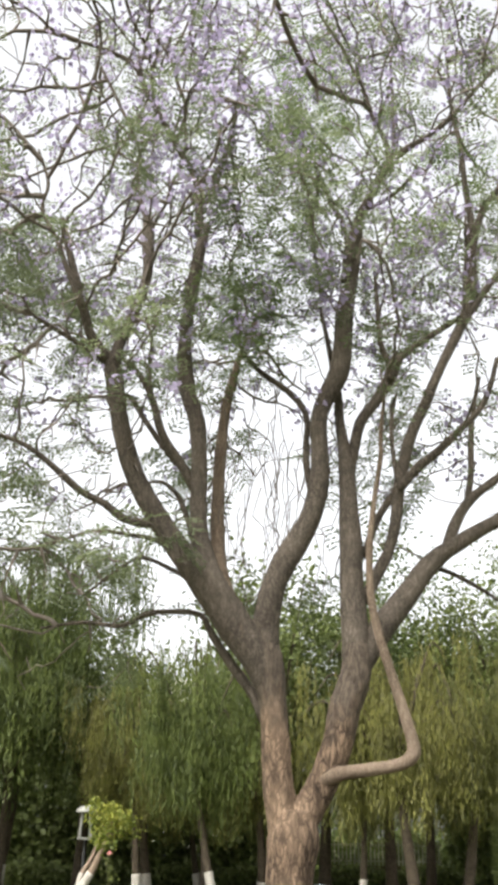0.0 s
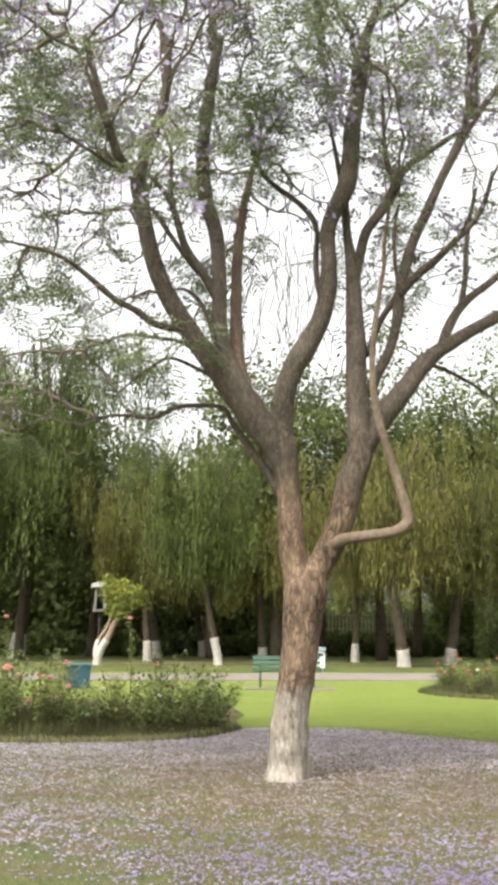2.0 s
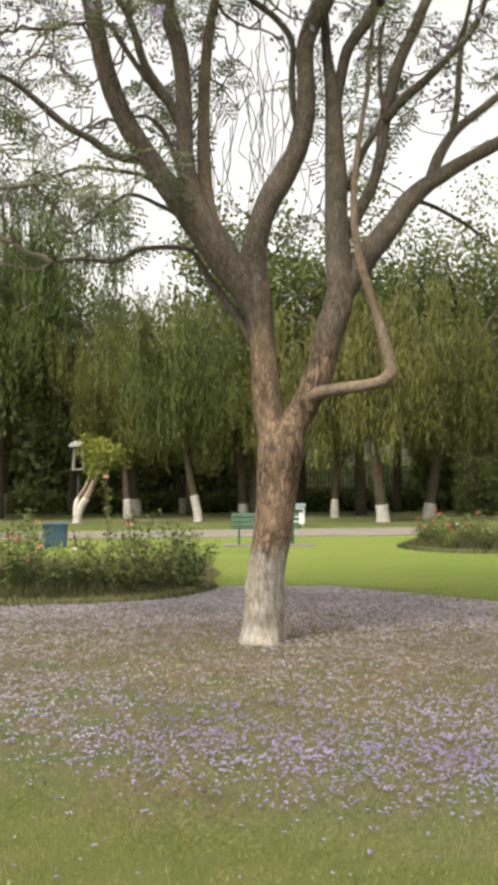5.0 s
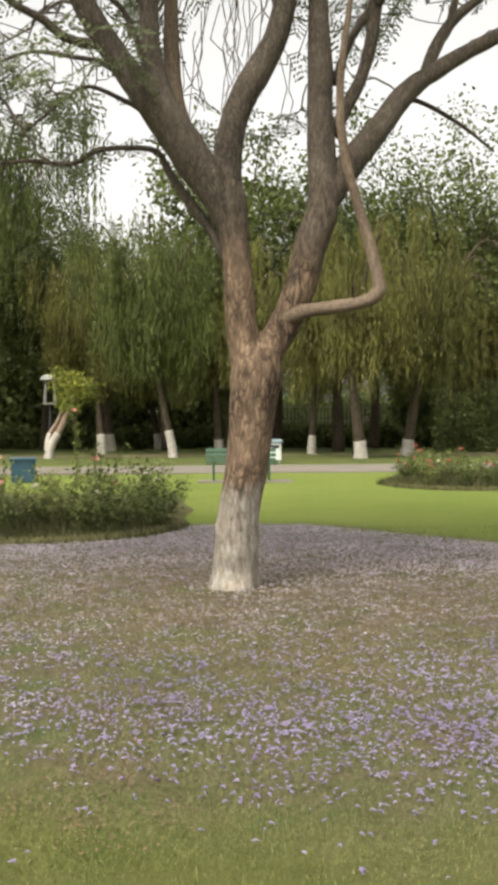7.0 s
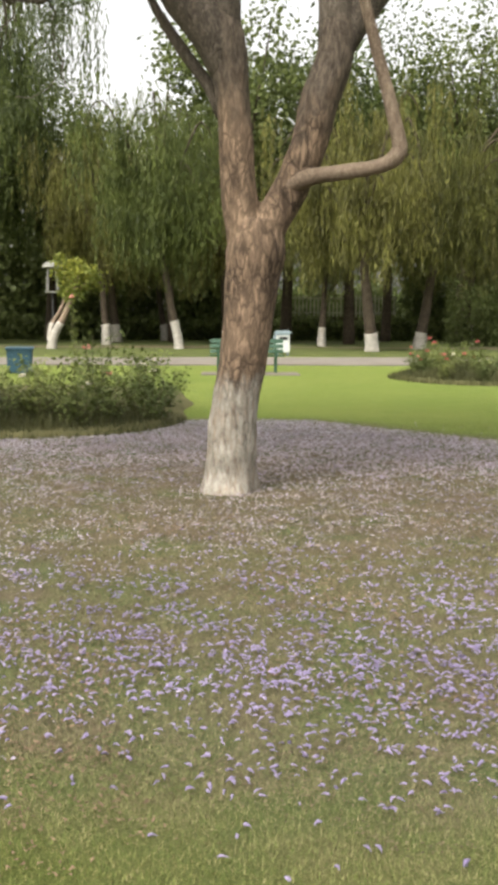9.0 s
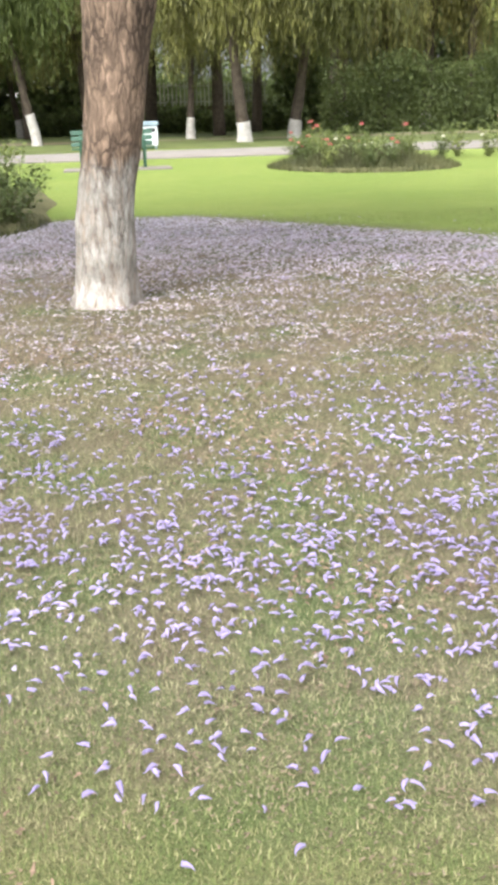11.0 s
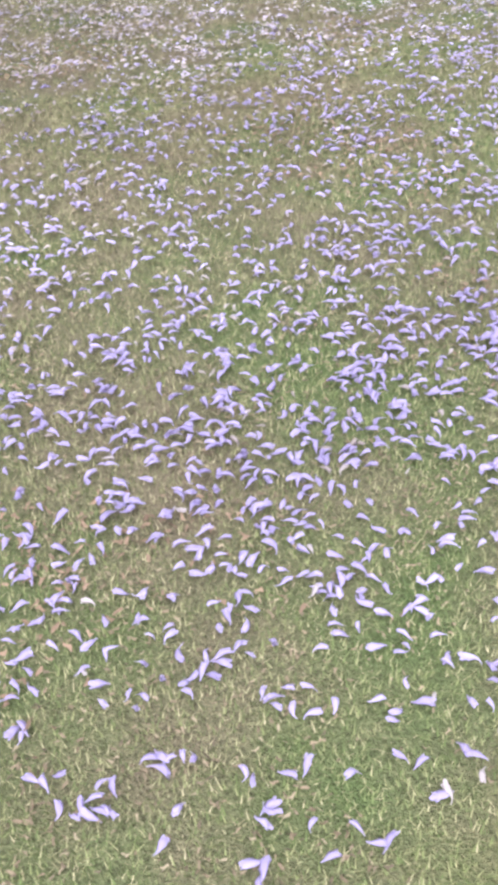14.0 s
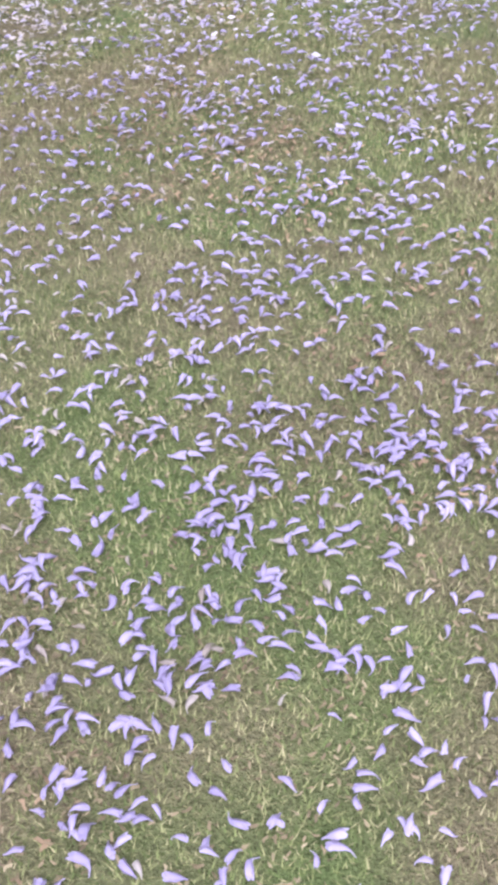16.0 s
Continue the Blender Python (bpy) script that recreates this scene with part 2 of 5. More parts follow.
def lawn_nodes(name):
    """Bright mown lawn, and worn, dry grass under the big tree."""
    m, n, l, b = material(name, 0.95, 0.1)
    geo = n.new("ShaderNodeNewGeometry")
    pos = geo.outputs["Position"]
    sep = n.new("ShaderNodeSeparateXYZ")
    l.new(pos, sep.inputs[0])
    slant = math_node(n, l, "MAXIMUM", math_node(n, l, "SUBTRACT", 10.1, sep.outputs["Y"]), 0.0)
    dx = math_node(n, l, "SUBTRACT", math_node(n, l, "SUBTRACT", sep.outputs["X"], 0.6), math_node(n, l, "MULTIPLY", slant, 0.28))
    side = math_node(n, l, "GREATER_THAN", dx, 0.0)
    rx = math_node(n, l, "MULTIPLY_ADD", side, 5.4 - 4.8, 4.8)
    ex = math_node(n, l, "POWER", math_node(n, l, "DIVIDE", dx, rx), 2.0)
    ey = math_node(n, l, "POWER", math_node(n, l, "DIVIDE", math_node(n, l, "SUBTRACT", sep.outputs["Y"], 10.1), 5.15), 2.0)
    inside = math_node(n, l, "SUBTRACT", 1.0, math_node(n, l, "SQRT", math_node(n, l, "ADD", ex, ey)))
    cut = math_node(n, l, "MULTIPLY_ADD", sep.outputs["Y"], -0.1306, math_node(n, l, "MULTIPLY_ADD", sep.outputs["X"], -0.1516, 2.176))
    inside = math_node(n, l, "MINIMUM", inside, cut)
    wob = noise_tex(n, l, pos, 1.3, 4.0)
    inside = math_node(n, l, "MULTIPLY_ADD", math_node(n, l, "SUBTRACT", wob, 0.5), 0.14, inside)
    worn = ramp(n, l, math_node(n, l, "ADD", inside, 0.5), [(0.37, (0, 0, 0)), (0.53, (1, 1, 1))])
    return m, n, l, b, pos, worn, geo


def near_fac(n, l, pos):
    """Drier, duller grass on the near side of the tree."""
    sep = n.new("ShaderNodeSeparateXYZ")
    l.new(pos, sep.inputs[0])
    y = math_node(n, l, "MULTIPLY_ADD", noise_tex(n, l, pos, 0.7, 3.0), 3.0, sep.outputs["Y"])
    return ramp(n, l, math_node(n, l, "DIVIDE", y, 20.0), [(0.45, (1, 1, 1)), (0.62, (0, 0, 0))])


def bare_fac(n, l, pos, mid):
    """Where the grass has worn away to brown: in blotches, most of all near the trunk."""
    d = n.new("ShaderNodeVectorMath")
    d.operation = "DISTANCE"
    l.new(pos, d.inputs[0])
    d.inputs[1].default_value = (0.8, 10.6, 0.0)
    far = math_node(n, l, "MULTIPLY_ADD", d.outputs["Value"], -0.07, 0.2)
    return ramp(n, l, math_node(n, l, "ADD", mid, far), [(0.30, (0, 0, 0)), (0.70, (1, 1, 1))])


def lawn_material():
    m, n, l, b, pos, worn, geo = lawn_nodes("lawn")
    big = noise_tex(n, l, pos, 0.35, 3.0)
    mid = noise_tex(n, l, pos, 2.4, 4.0)
    fine = noise_tex(n, l, pos, 120, 3.0, 0.75)
    green = ramp(n, l, mid, [(0.3, (0.119, 0.16, 0.032)), (0.7, (0.163, 0.198, 0.047))])
    green = mix(n, l, 0.5, green, ramp(n, l, big, [(0.35, (0.119, 0.164, 0.032)), (0.65, (0.17, 0.198, 0.049))]))
    dry = ramp(n, l, mid, [(0.3, (0.07, 0.095, 0.034)), (0.5, (0.1, 0.1, 0.05)), (0.7, (0.13, 0.107, 0.068))])
    dry = mix(n, l, bare_fac(n, l, pos, mid), dry, ramp(n, l, mid, [(0.3, (0.085, 0.07, 0.044)), (0.7, (0.13, 0.102, 0.07))]))
    green = mix(n, l, near_fac(n, l, pos), green, ramp(n, l, mid, [(0.3, (0.075, 0.09, 0.024)), (0.7, (0.12, 0.118, 0.042))]))
    col = mix(n, l, worn, green, dry)
    col = mix(n, l, 0.7, col, ramp(n, l, fine, [(0.3, (0.25, 0.25, 0.25)), (0.7, (1.45, 1.45, 1.45))]), "MULTIPLY")
    l.new(col, b.inputs["Base Color"])
    bump(n, l, b, fine, 0.8, 0.02)
    return m


def blade_material():
    m, n, l, b, pos, worn, geo = lawn_nodes("grass_blades")
    rnd = geo.outputs["Random Per Island"]
    mid = noise_tex(n, l, pos, 2.4, 4.0)
    green = ramp(n, l, rnd, [(0.0, (0.06, 0.085, 0.022)), (0.5, (0.105, 0.128, 0.034)), (0.85, (0.155, 0.16, 0.055)), (1.0, (0.26, 0.225, 0.11))])
    dry = ramp(n, l, rnd, [(0.0, (0.035, 0.042, 0.016)), (0.3, (0.088, 0.112, 0.04)), (0.6, (0.14, 0.152, 0.064)), (0.85, (0.205, 0.19, 0.102)), (1.0, (0.29, 0.25, 0.155))])
    brown = ramp(n, l, rnd, [(0.0, (0.034, 0.03, 0.015)), (0.35, (0.105, 0.095, 0.05)), (0.65, (0.175, 0.147, 0.09)), (1.0, (0.29, 0.235, 0.155))])
    dry = mix(n, l, bare_fac(n, l, pos, mid), dry, brown)
    l.new(mix(n, l, worn, green, dry), b.inputs["Base Color"])
    return m


LAWN, BLADES = lawn_material(), blade_material()


# ---- building blocks ----
def mesh_of(name, verts, faces, mat, smooth=False):
    me = bpy.data.meshes.new(name)
    me.from_pydata([tuple(v) for v in verts], [], [tuple(f) for f in faces])
    me.materials.append(mat)
    if smooth:
        me.polygons.foreach_set("use_smooth", [True] * len(me.polygons))
    me.update()
    return me


def fast_mesh(name, verts, polys, mat, smooth=False):
    """A mesh from arrays: verts n x 3, polys m x 3 or m x 4."""
    verts, polys = np.asarray(verts, np.float32), np.asarray(polys, np.int32)
    me = bpy.data.meshes.new(name)
    me.vertices.add(len(verts))
    me.vertices.foreach_set("co", verts.ravel())
    k = polys.shape[1]
    me.loops.add(polys.size)
    me.loops.foreach_set("vertex_index", polys.ravel())
    me.polygons.add(len(polys))
    me.polygons.foreach_set("loop_start", np.arange(0, polys.size, k, dtype=np.int32))
    me.polygons.foreach_set("loop_total", np.full(len(polys), k, np.int32))
    if smooth:
        me.polygons.foreach_set("use_smooth", np.ones(len(polys), bool))
    me.materials.append(mat)
    me.update(calc_edges=True)
    me.validate()
    return me


def part(name, data, parent, label="", kind=""):
    ob = new(name, data)
    ob.parent = parent
    return tagged(ob, label=label, kind=kind)


def bm_part(name, bm, mat, parent, label=""):
    me = bpy.data.meshes.new(name)
    bm.to_mesh(me)
    bm.free()
    me.materials.append(mat)
    return part(name, me, parent, label)


def box(bm, size, at=(0, 0, 0), turn=(0, 0, 0), bevel=0.0):
    m = pose(*at, *turn) @ Matrix.Diagonal((*size, 1))
    made = bmesh.ops.create_cube(bm, size=1.0, matrix=m)
    if bevel:
        edges = list({e for v in made["verts"] for e in v.link_edges})
        bmesh.ops.bevel(bm, geom=edges, offset=bevel, segments=2, affect="EDGES")


def spline(pts, step):
    """A smooth curve through points of (x, y, z, radius)."""
    p = np.array(pts, float)
    q = np.vstack([2 * p[0] - p[1], p, 2 * p[-1] - p[-2]])
    out = []
    for i in range(1, len(q) - 2):
        n = max(2, int(np.linalg.norm(q[i + 1, :3] - q[i, :3]) / step))
        for t in np.arange(n) / n:
            out.append(0.5 * ((2 * q[i]) + (q[i + 1] - q[i - 1]) * t + (2 * q[i - 1] - 5 * q[i] + 4 * q[i + 1] - q[i + 2]) * t**2
                              + (3 * q[i] - q[i - 1] - 3 * q[i + 1] + q[i + 2]) * t**3))
    out.append(p[-1])
    return np.array(out)


def tube(path, sides, rough=0.0, flare=None):
    """A closed, tapering tube along a path of (x, y, z, radius), with uneven bark where rough is given."""
    path = np.asarray(path)
    tang = np.gradient(path[:, :3], axis=0)
    tang /= np.linalg.norm(tang, axis=1)[:, None] + 1e-9
    ref = np.array([0.0, 1.0, 0.05])
    verts, faces = [], []
    for i, (row, t) in enumerate(zip(path, tang)):
        a = np.cross(ref, t)
        a /= np.linalg.norm(a) + 1e-9
        b = np.cross(t, a)
        for k in range(sides):
            ang = 2 * math.pi * k / sides
            d = math.cos(ang) * a + math.sin(ang) * b
            r = row[3]
            if rough:
                c = row[:3] + d * r
                r *= 1 + rough * (noise.noise(Vector((c[0] * 6, c[1] * 6, c[2] * 1.6))) + 0.7 * noise.noise(Vector((c[0] * 19, c[1] * 19, c[2] * 5))))
            if flare:
                r += flare(ang, row[2])
            verts.append(row[:3] + d * r)
    n = len(path)
    for i in range(n - 1):
        for k in range(sides):
            k2 = (k + 1) % sides
            faces.append((i * sides + k, i * sides + k2, (i + 1) * sides + k2, (i + 1) * sides + k))
    faces.append(tuple(range(sides - 1, -1, -1)))
    faces.append(tuple((n - 1) * sides + k for k in range(sides)))
    return verts, faces


def thin_tubes(starts, ends, r0, r1, sides=4):
    """Many straight twigs as one set of arrays."""
    s, e = np.asarray(starts), np.asarray(ends)
    t = e - s
    t /= np.linalg.norm(t, axis=1)[:, None] + 1e-9
    ref = np.where(np.abs(t[:, 2:3]) > 0.9, [[1.0, 0, 0]], [[0, 0, 1.0]])
    a = np.cross(ref, t)
    a /= np.linalg.norm(a, axis=1)[:, None] + 1e-9
    b = np.cross(t, a)
    rings = []
    for base, r in ((s, r0), (e, r1)):
        for k in range(sides):
            w = 2 * math.pi * k / sides
            rings.append(base + (math.cos(w) * a + math.sin(w) * b) * np.asarray(r)[:, None])
    v = np.stack(rings, 1)
    count = len(s)
    base = (np.arange(count) * 2 * sides)[:, None]
    quads = [base + np.array([[k, (k + 1) % sides, sides + (k + 1) % sides, sides + k]]) for k in range(sides)]
    return v.reshape(-1, 3), np.concatenate(quads)


def scatter(unit, polys, places, turns, sizes):
    """Copies of a small shape, by arrays: places n x 3, turns n x 3 x 3, sizes n."""
    v = np.einsum("nij,kj->nki", turns * np.asarray(sizes)[:, None, None], unit) + places[:, None, :]
    n, k = len(places), len(unit)
    f = (polys[None] + (np.arange(n) * k)[:, None, None]).reshape(-1, polys.shape[1])
    return v.reshape(-1, 3), f


def turns_along(d, rng, roll=True):
    """Turns that bring +x onto the directions d, rolled at random."""
    d = d / (np.linalg.norm(d, axis=1)[:, None] + 1e-9)
    ref = np.where(np.abs(d[:, 2:3]) > 0.95, [[1.0, 0, 0]], [[0, 0, 1.0]])
    s = np.cross(ref, d)
    s /= np.linalg.norm(s, axis=1)[:, None] + 1e-9
    u = np.cross(d, s)
    if roll:
        w = rng.uniform(-roll, roll, len(d))[:, None] * 1.0
        s, u = np.cos(w) * s + np.sin(w) * u, np.cos(w) * u - np.sin(w) * s
    return np.stack([d, s, u], 2)


def turns_flat(rng, n, tilt=0.3):
    """Turns about z, tipped a little."""
    w = rng.uniform(0, 2 * math.pi, n)
    d = np.stack([np.cos(w), np.sin(w), rng.uniform(-tilt, tilt, n)], 1)
    return turns_along(d, rng, roll=tilt * 2)


def empty(name, m, label, category, group=""):
    ob = new(name)
    ob.empty_display_size = 0.2
    ob.matrix_world = m
    return tagged(ob, label=label, category=category, group=group)


rng = np.random.default_rng(7)

# ---- ground ----
gx = np.concatenate([[-2500, -600, -150, -60], np.linspace(-30, 30, 61), [60, 150, 600, 2500]])
gy = np.concatenate([[-600, -150, -40], np.linspace(-10, 60, 71), [100, 200, 600, 2500]])
GX, GY = np.meshgrid(gx, gy)
GZ = np.array([[0.003 * noise.noise(Vector((x * 0.5, y * 0.5, 0))) if abs(x) < 31 and -11 < y < 61 else 0.0 for x in gx] for y in gy])
w = len(gx)
idx = np.arange(len(gy) * w).reshape(len(gy), w)
quads = np.stack([idx[:-1, :-1], idx[:-1, 1:], idx[1:, 1:], idx[1:, :-1]], -1).reshape(-1, 4)
tagged(new("ground", fast_mesh("ground", np.stack([GX, GY, GZ], -1).reshape(-1, 3), quads, LAWN, True)),
       "mown green park lawn, dry and worn under the big tree", "lawn", kind="structure")


def grass(x0, x1, y0, y1, count, length, width, spare=True):
    """Short mown blades, one triangle each."""
    x, y = rng.uniform(x0, x1, count), rng.uniform(y0, y1, count)
    ang, lean = rng.uniform(0, 2 * math.pi, count), rng.uniform(0.4, 1.45, count)
    L = length * rng.uniform(0.5, 1.3, count)
    W = width * rng.uniform(0.7, 1.3, count)
    foot = np.stack([x, y, np.full(count, -0.004)], 1)
    side = np.stack([-np.sin(ang), np.cos(ang), np.zeros(count)], 1) * W[:, None] / 2
    tip = foot + np.stack([np.cos(ang) * np.sin(lean), np.sin(ang) * np.sin(lean), np.cos(lean)], 1) * L[:, None]
    out = np.stack([foot - side, foot + side, tip], 1)
    far = (y > 11.0) & (patch_mask(x, y) > 0.04) & (rng.random(count) < 0.8)
    out, x, y = out[~far], x[~far], y[~far]
    if spare:
        out = out[~((x > -0.7) & (x < 3.3) & (y > 4.7) & (y < 8.2))]
    return out.reshape(-1, 3)


blades = np.concatenate([grass(-0.7, 3.3, 4.7, 8.2, 800000, 0.019, 0.0028, False), grass(-1.8, 4.5, 3.8, 11.5, 260000, 0.022, 0.0036), grass(-4.0, 5.0, 2.5, 15.0, 130000, 0.026, 0.006)])
tagged(new("grass", fast_mesh("grass", blades, np.arange(len(blades)).reshape(-1, 3), BLADES)),
       "short mown grass, partly dry and straw-coloured", "grass", kind="stuff")

# ---- the path across the park ----
px = np.linspace(-60, 60, 61)
near = 30.7 + 0.06 * px + 0.08 * np.sin(px * 0.9)
far = 36.2 + 0.1 * px + 0.08 * np.sin(px * 0.7 + 1)
verts = [(x, y, z) for z in (-0.05, 0.03) for ys in (near, far) for x, y in zip(px, ys)]
n = len(px)
faces = []
for i in range(n - 1):
    a, b, c, d = i, n + i, 2 * n + i, 3 * n + i
    faces += [(c, c + 1, d + 1, d), (a, a + 1, c + 1, c), (d, d + 1, b + 1, b)]
tagged(new("path", mesh_of("path", verts, faces, CONCRETE)), "pale grey concrete footpath crossing the lawn", "path", kind="structure")
# turf sheet under the row of trees, coloured dark in place of their shade
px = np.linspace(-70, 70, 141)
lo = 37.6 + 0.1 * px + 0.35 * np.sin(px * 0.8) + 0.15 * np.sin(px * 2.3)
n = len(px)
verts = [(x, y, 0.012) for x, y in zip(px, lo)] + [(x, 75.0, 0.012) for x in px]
tagged(new("turf_shade_sheet", mesh_of("turf_shade_sheet", verts, [(i, i + 1, n + i + 1, n + i) for i in range(n - 1)],
       two_tone("turf_painted_shade", (0.045, 0.06, 0.018), (0.1, 0.112, 0.036), 0.9, 0.95, 0.1, 0.8, fine=14))), "dark turf sheet under the willow row, shade put into its colour", "grass", kind="structure")
# bare earth strip by the row of trees
px = np.linspace(-60, 60, 121)
lo = 47.6 + 0.7 * np.sin(px * 0.35) + 0.3 * np.sin(px * 1.7)
hi = 50.4 + 0.8 * np.sin(px * 0.4 + 2) + 0.3 * np.sin(px * 2.1)
verts = [(x, y, 0.02) for ys in (lo, hi) for x, y in zip(px, ys)]
n = len(px)
tagged(new("bare_earth", mesh_of("bare_earth", verts, [(i, i + 1, n + i + 1, n + i) for i in range(n - 1)],
       two_tone("earth", (0.09, 0.075, 0.045), (0.18, 0.145, 0.1), 1.5, 0.95, 0.1))), "trodden bare earth along the willow row", "earth", kind="structure")

# ---- fallen blossom ----
def blossom_shape(kind):
    """One limp trumpet flower lying on its side, 1 long: thin bent neck, swollen tube and five soft lobes."""
    r = random.Random(kind)
    bend, hook = r.uniform(-0.6, 0.6), r.uniform(-1.6, 1.6)
    flat, open_ = r.uniform(0.45, 0.75), r.uniform(-0.3, 0.55)
    sides, v, f = 5, [], []

    def spot(s, y, z):
        tail = max(0.0, 0.3 - s)
        return (s - 0.5 - 0.1 * abs(bend) * s * s, y + bend * s * s * 0.4 + hook * tail * tail * 2.2, max(0.0, z + 0.12 * math.sin(s * 2.6)))

    rings = ((0.0, 0.03), (0.14, 0.05), (0.3, 0.11), (0.5, 0.18), (0.7, 0.185))
    for s, rad in rings:
        for k in range(sides):
            a = 2 * math.pi * k / sides
            c = rad * (1 + r.uniform(-0.12, 0.12))
            v.append(spot(s, math.cos(a) * c, (math.sin(a) + 1) * flat * c))
    for i in range(len(rings) - 1):
        f += [(i * sides + k, i * sides + (k + 1) % sides, (i + 1) * sides + (k + 1) % sides, (i + 1) * sides + k) for k in range(sides)]
    rim = (len(rings) - 1) * sides
    for k in range(sides):
        mid = 2 * math.pi * (k + 0.5) / sides
        size, reach = r.uniform(0.6, 1.2), r.uniform(0.12, 0.3)
        base = len(v)
        for t, half, out in ((0.55, 1.0, 0.18 + 0.05 * open_), (1.0, 0.45, 0.17 + 0.13 * open_ * size)):
            for e in (1, -1):
                a = mid + e * half * math.pi / sides
                v.append(spot(0.7 + reach * t, math.cos(a) * out, (math.sin(a) * 0.8 + 0.8) * flat * out))
        f += [(rim + k, rim + (k + 1) % sides, base, base + 1), (base + 1, base, base + 2, base + 3)]
    return np.array(v), np.array(f)


SHAPES = [blossom_shape(k) for k in range(15)]


def strewn(count, x0, x1, y0, y1, thin, fresh=True):
    """Places for fallen flowers: inside the carpet, in clumps."""
    out = []
    while len(out) < count:
        x, y = rng.uniform(x0, x1), rng.uniform(y0, y1)
        d = float(patch_mask(np.array(x), np.array(y))) + 0.09 * noise.noise(Vector((x * 1.2, y * 1.2, 3)))
        if d < -0.02 and rng.random() > 0.3 * math.exp(d * 5):
            continue
        clump = 0.5 + 0.38 * noise.noise(Vector((x * 1.5, y * 1.5, 0))) + 0.7 * noise.noise(Vector((x * 5, y * 5, 9)))
        edge = min(1.0, max(0.24, d * 5 + 0.2))
        trunk = 1.0 - thin * math.exp(-((x - 0.2) ** 2 / 2.4 + (y - 9.2) ** 2 / 1.6))
        near = 6.6 > y > 4.6 and 1.25 - 0.5 * noise.noise(Vector((x * 0.9, y * 0.9, 7))) or 1.0
        age = min(1.0, max(0.3, 1.4 - d * 2.2) * near) if fresh else min(1.0, max(0.08, d * 1.5 - 0.1))
        if rng.random() < clump * edge * trunk * age:
            out.append((x, y, 0.012 + rng.uniform(0, 0.014)))
    return np.array(out)


SCRAP = (np.array([(-0.5, 0, 0.02), (-0.1, 0.2, 0.2), (0.4, 0.12, 0.05), (0.5, -0.1, 0.12), (-0.05, -0.22, 0.03)]), np.array([(0, 4, 1), (1, 4, 3), (1, 3, 2)]))


def strew(name, places, mat, size, label, shapes, tilt=0.35):
    vs, fs, base = [], [], 0
    for k, (u, f) in enumerate(shapes):
        p = places[k::len(shapes)]
        v, g = scatter(u, f, p, turns_flat(rng, len(p), tilt), size * rng.uniform(0.65, 1.15, len(p)))
        vs.append(v)
        fs.append(g + base)
        base += len(v)
    tagged(new(name, fast_mesh(name, np.concatenate(vs), np.concatenate(fs), mat, True)), label, "fallen blossom", kind="stuff")


fresh_all = strewn(24000, -4.6, 5.4, 4.0, 15.4, 0.75)
# thicker drifts along the near side
for cx, cy, sx, sy, count in ((0.45, 5.95, 0.55, 0.27, 380), (-0.4, 6.35, 0.5, 0.25, 200), (-1.0, 6.7, 0.4, 0.25, 120), (1.2, 5.95, 0.4, 0.3, 120), (2.0, 7.4, 0.8, 0.55, 520), (3.0, 7.9, 0.7, 0.7, 480)):
    drift = np.stack([rng.normal(cx, sx, count), rng.normal(cy, sy, count), rng.uniform(0.012, 0.026, count)], 1)
    fresh_all = np.concatenate([fresh_all, drift])
pair = rng.random(len(fresh_all)) < 0.34
mate = fresh_all[rng.permutation(len(fresh_all))[: pair.sum()]]
fresh_all[pair] = mate + rng.normal(0, 1, mate.shape) * (0.02, 0.02, 0.003)
fresh_all = fresh_all[(fresh_all[:, 1] < 11.3) | (rng.random(len(fresh_all)) < 0.22)]
close = (fresh_all[:, 1] + rng.normal(0, 0.5, len(fresh_all)) < 8.0) & (fresh_all[:, 0] + rng.normal(0, 0.5, len(fresh_all)) > -1.0)
strew("fallen_blossom", fresh_all[close], FALLEN, 0.029, "carpet of fallen lavender trumpet flowers on the grass", SHAPES)
strew("fallen_blossom", fresh_all[~close], LILAC, 0.03, "carpet of fallen lavender flowers round the trunk", [SCRAP])
far_all = np.stack([rng.uniform(-4.9, 5.2, 90000), rng.uniform(9.2, 15.6, 90000), rng.uniform(0.012, 0.026, 90000)], 1)
inner = patch_mask(far_all[:, 0], far_all[:, 1]) + rng.normal(0, 0.012, 90000)
far_all = far_all[(inner > 0.0) & (rng.random(90000) < np.clip((far_all[:, 1] - 10.2 + 0.25 * np.maximum(far_all[:, 0], 0)) / 2.8, 0.0, 1.0) ** 1.3)]
strew("fallen_blossom", far_all, PALE, 0.033, "thick carpet of bleached pinkish flowers behind the trunk", [SCRAP], 0.12)
old_all = strewn(26000, -4.6, 5.2, 4.6, 15.4, 0.2, False)
close = (old_all[:, 1] < 8.0) & (old_all[:, 0] > -0.9)
strew("faded_blossom", old_all[~close], FADED, 0.025, "withered brownish fallen flowers in the grass", [SCRAP])
strew("faded_blossom", old_all[close][::3], FADED, 0.024, "limp brownish-pink withered flowers in the grass", SHAPES[::2])

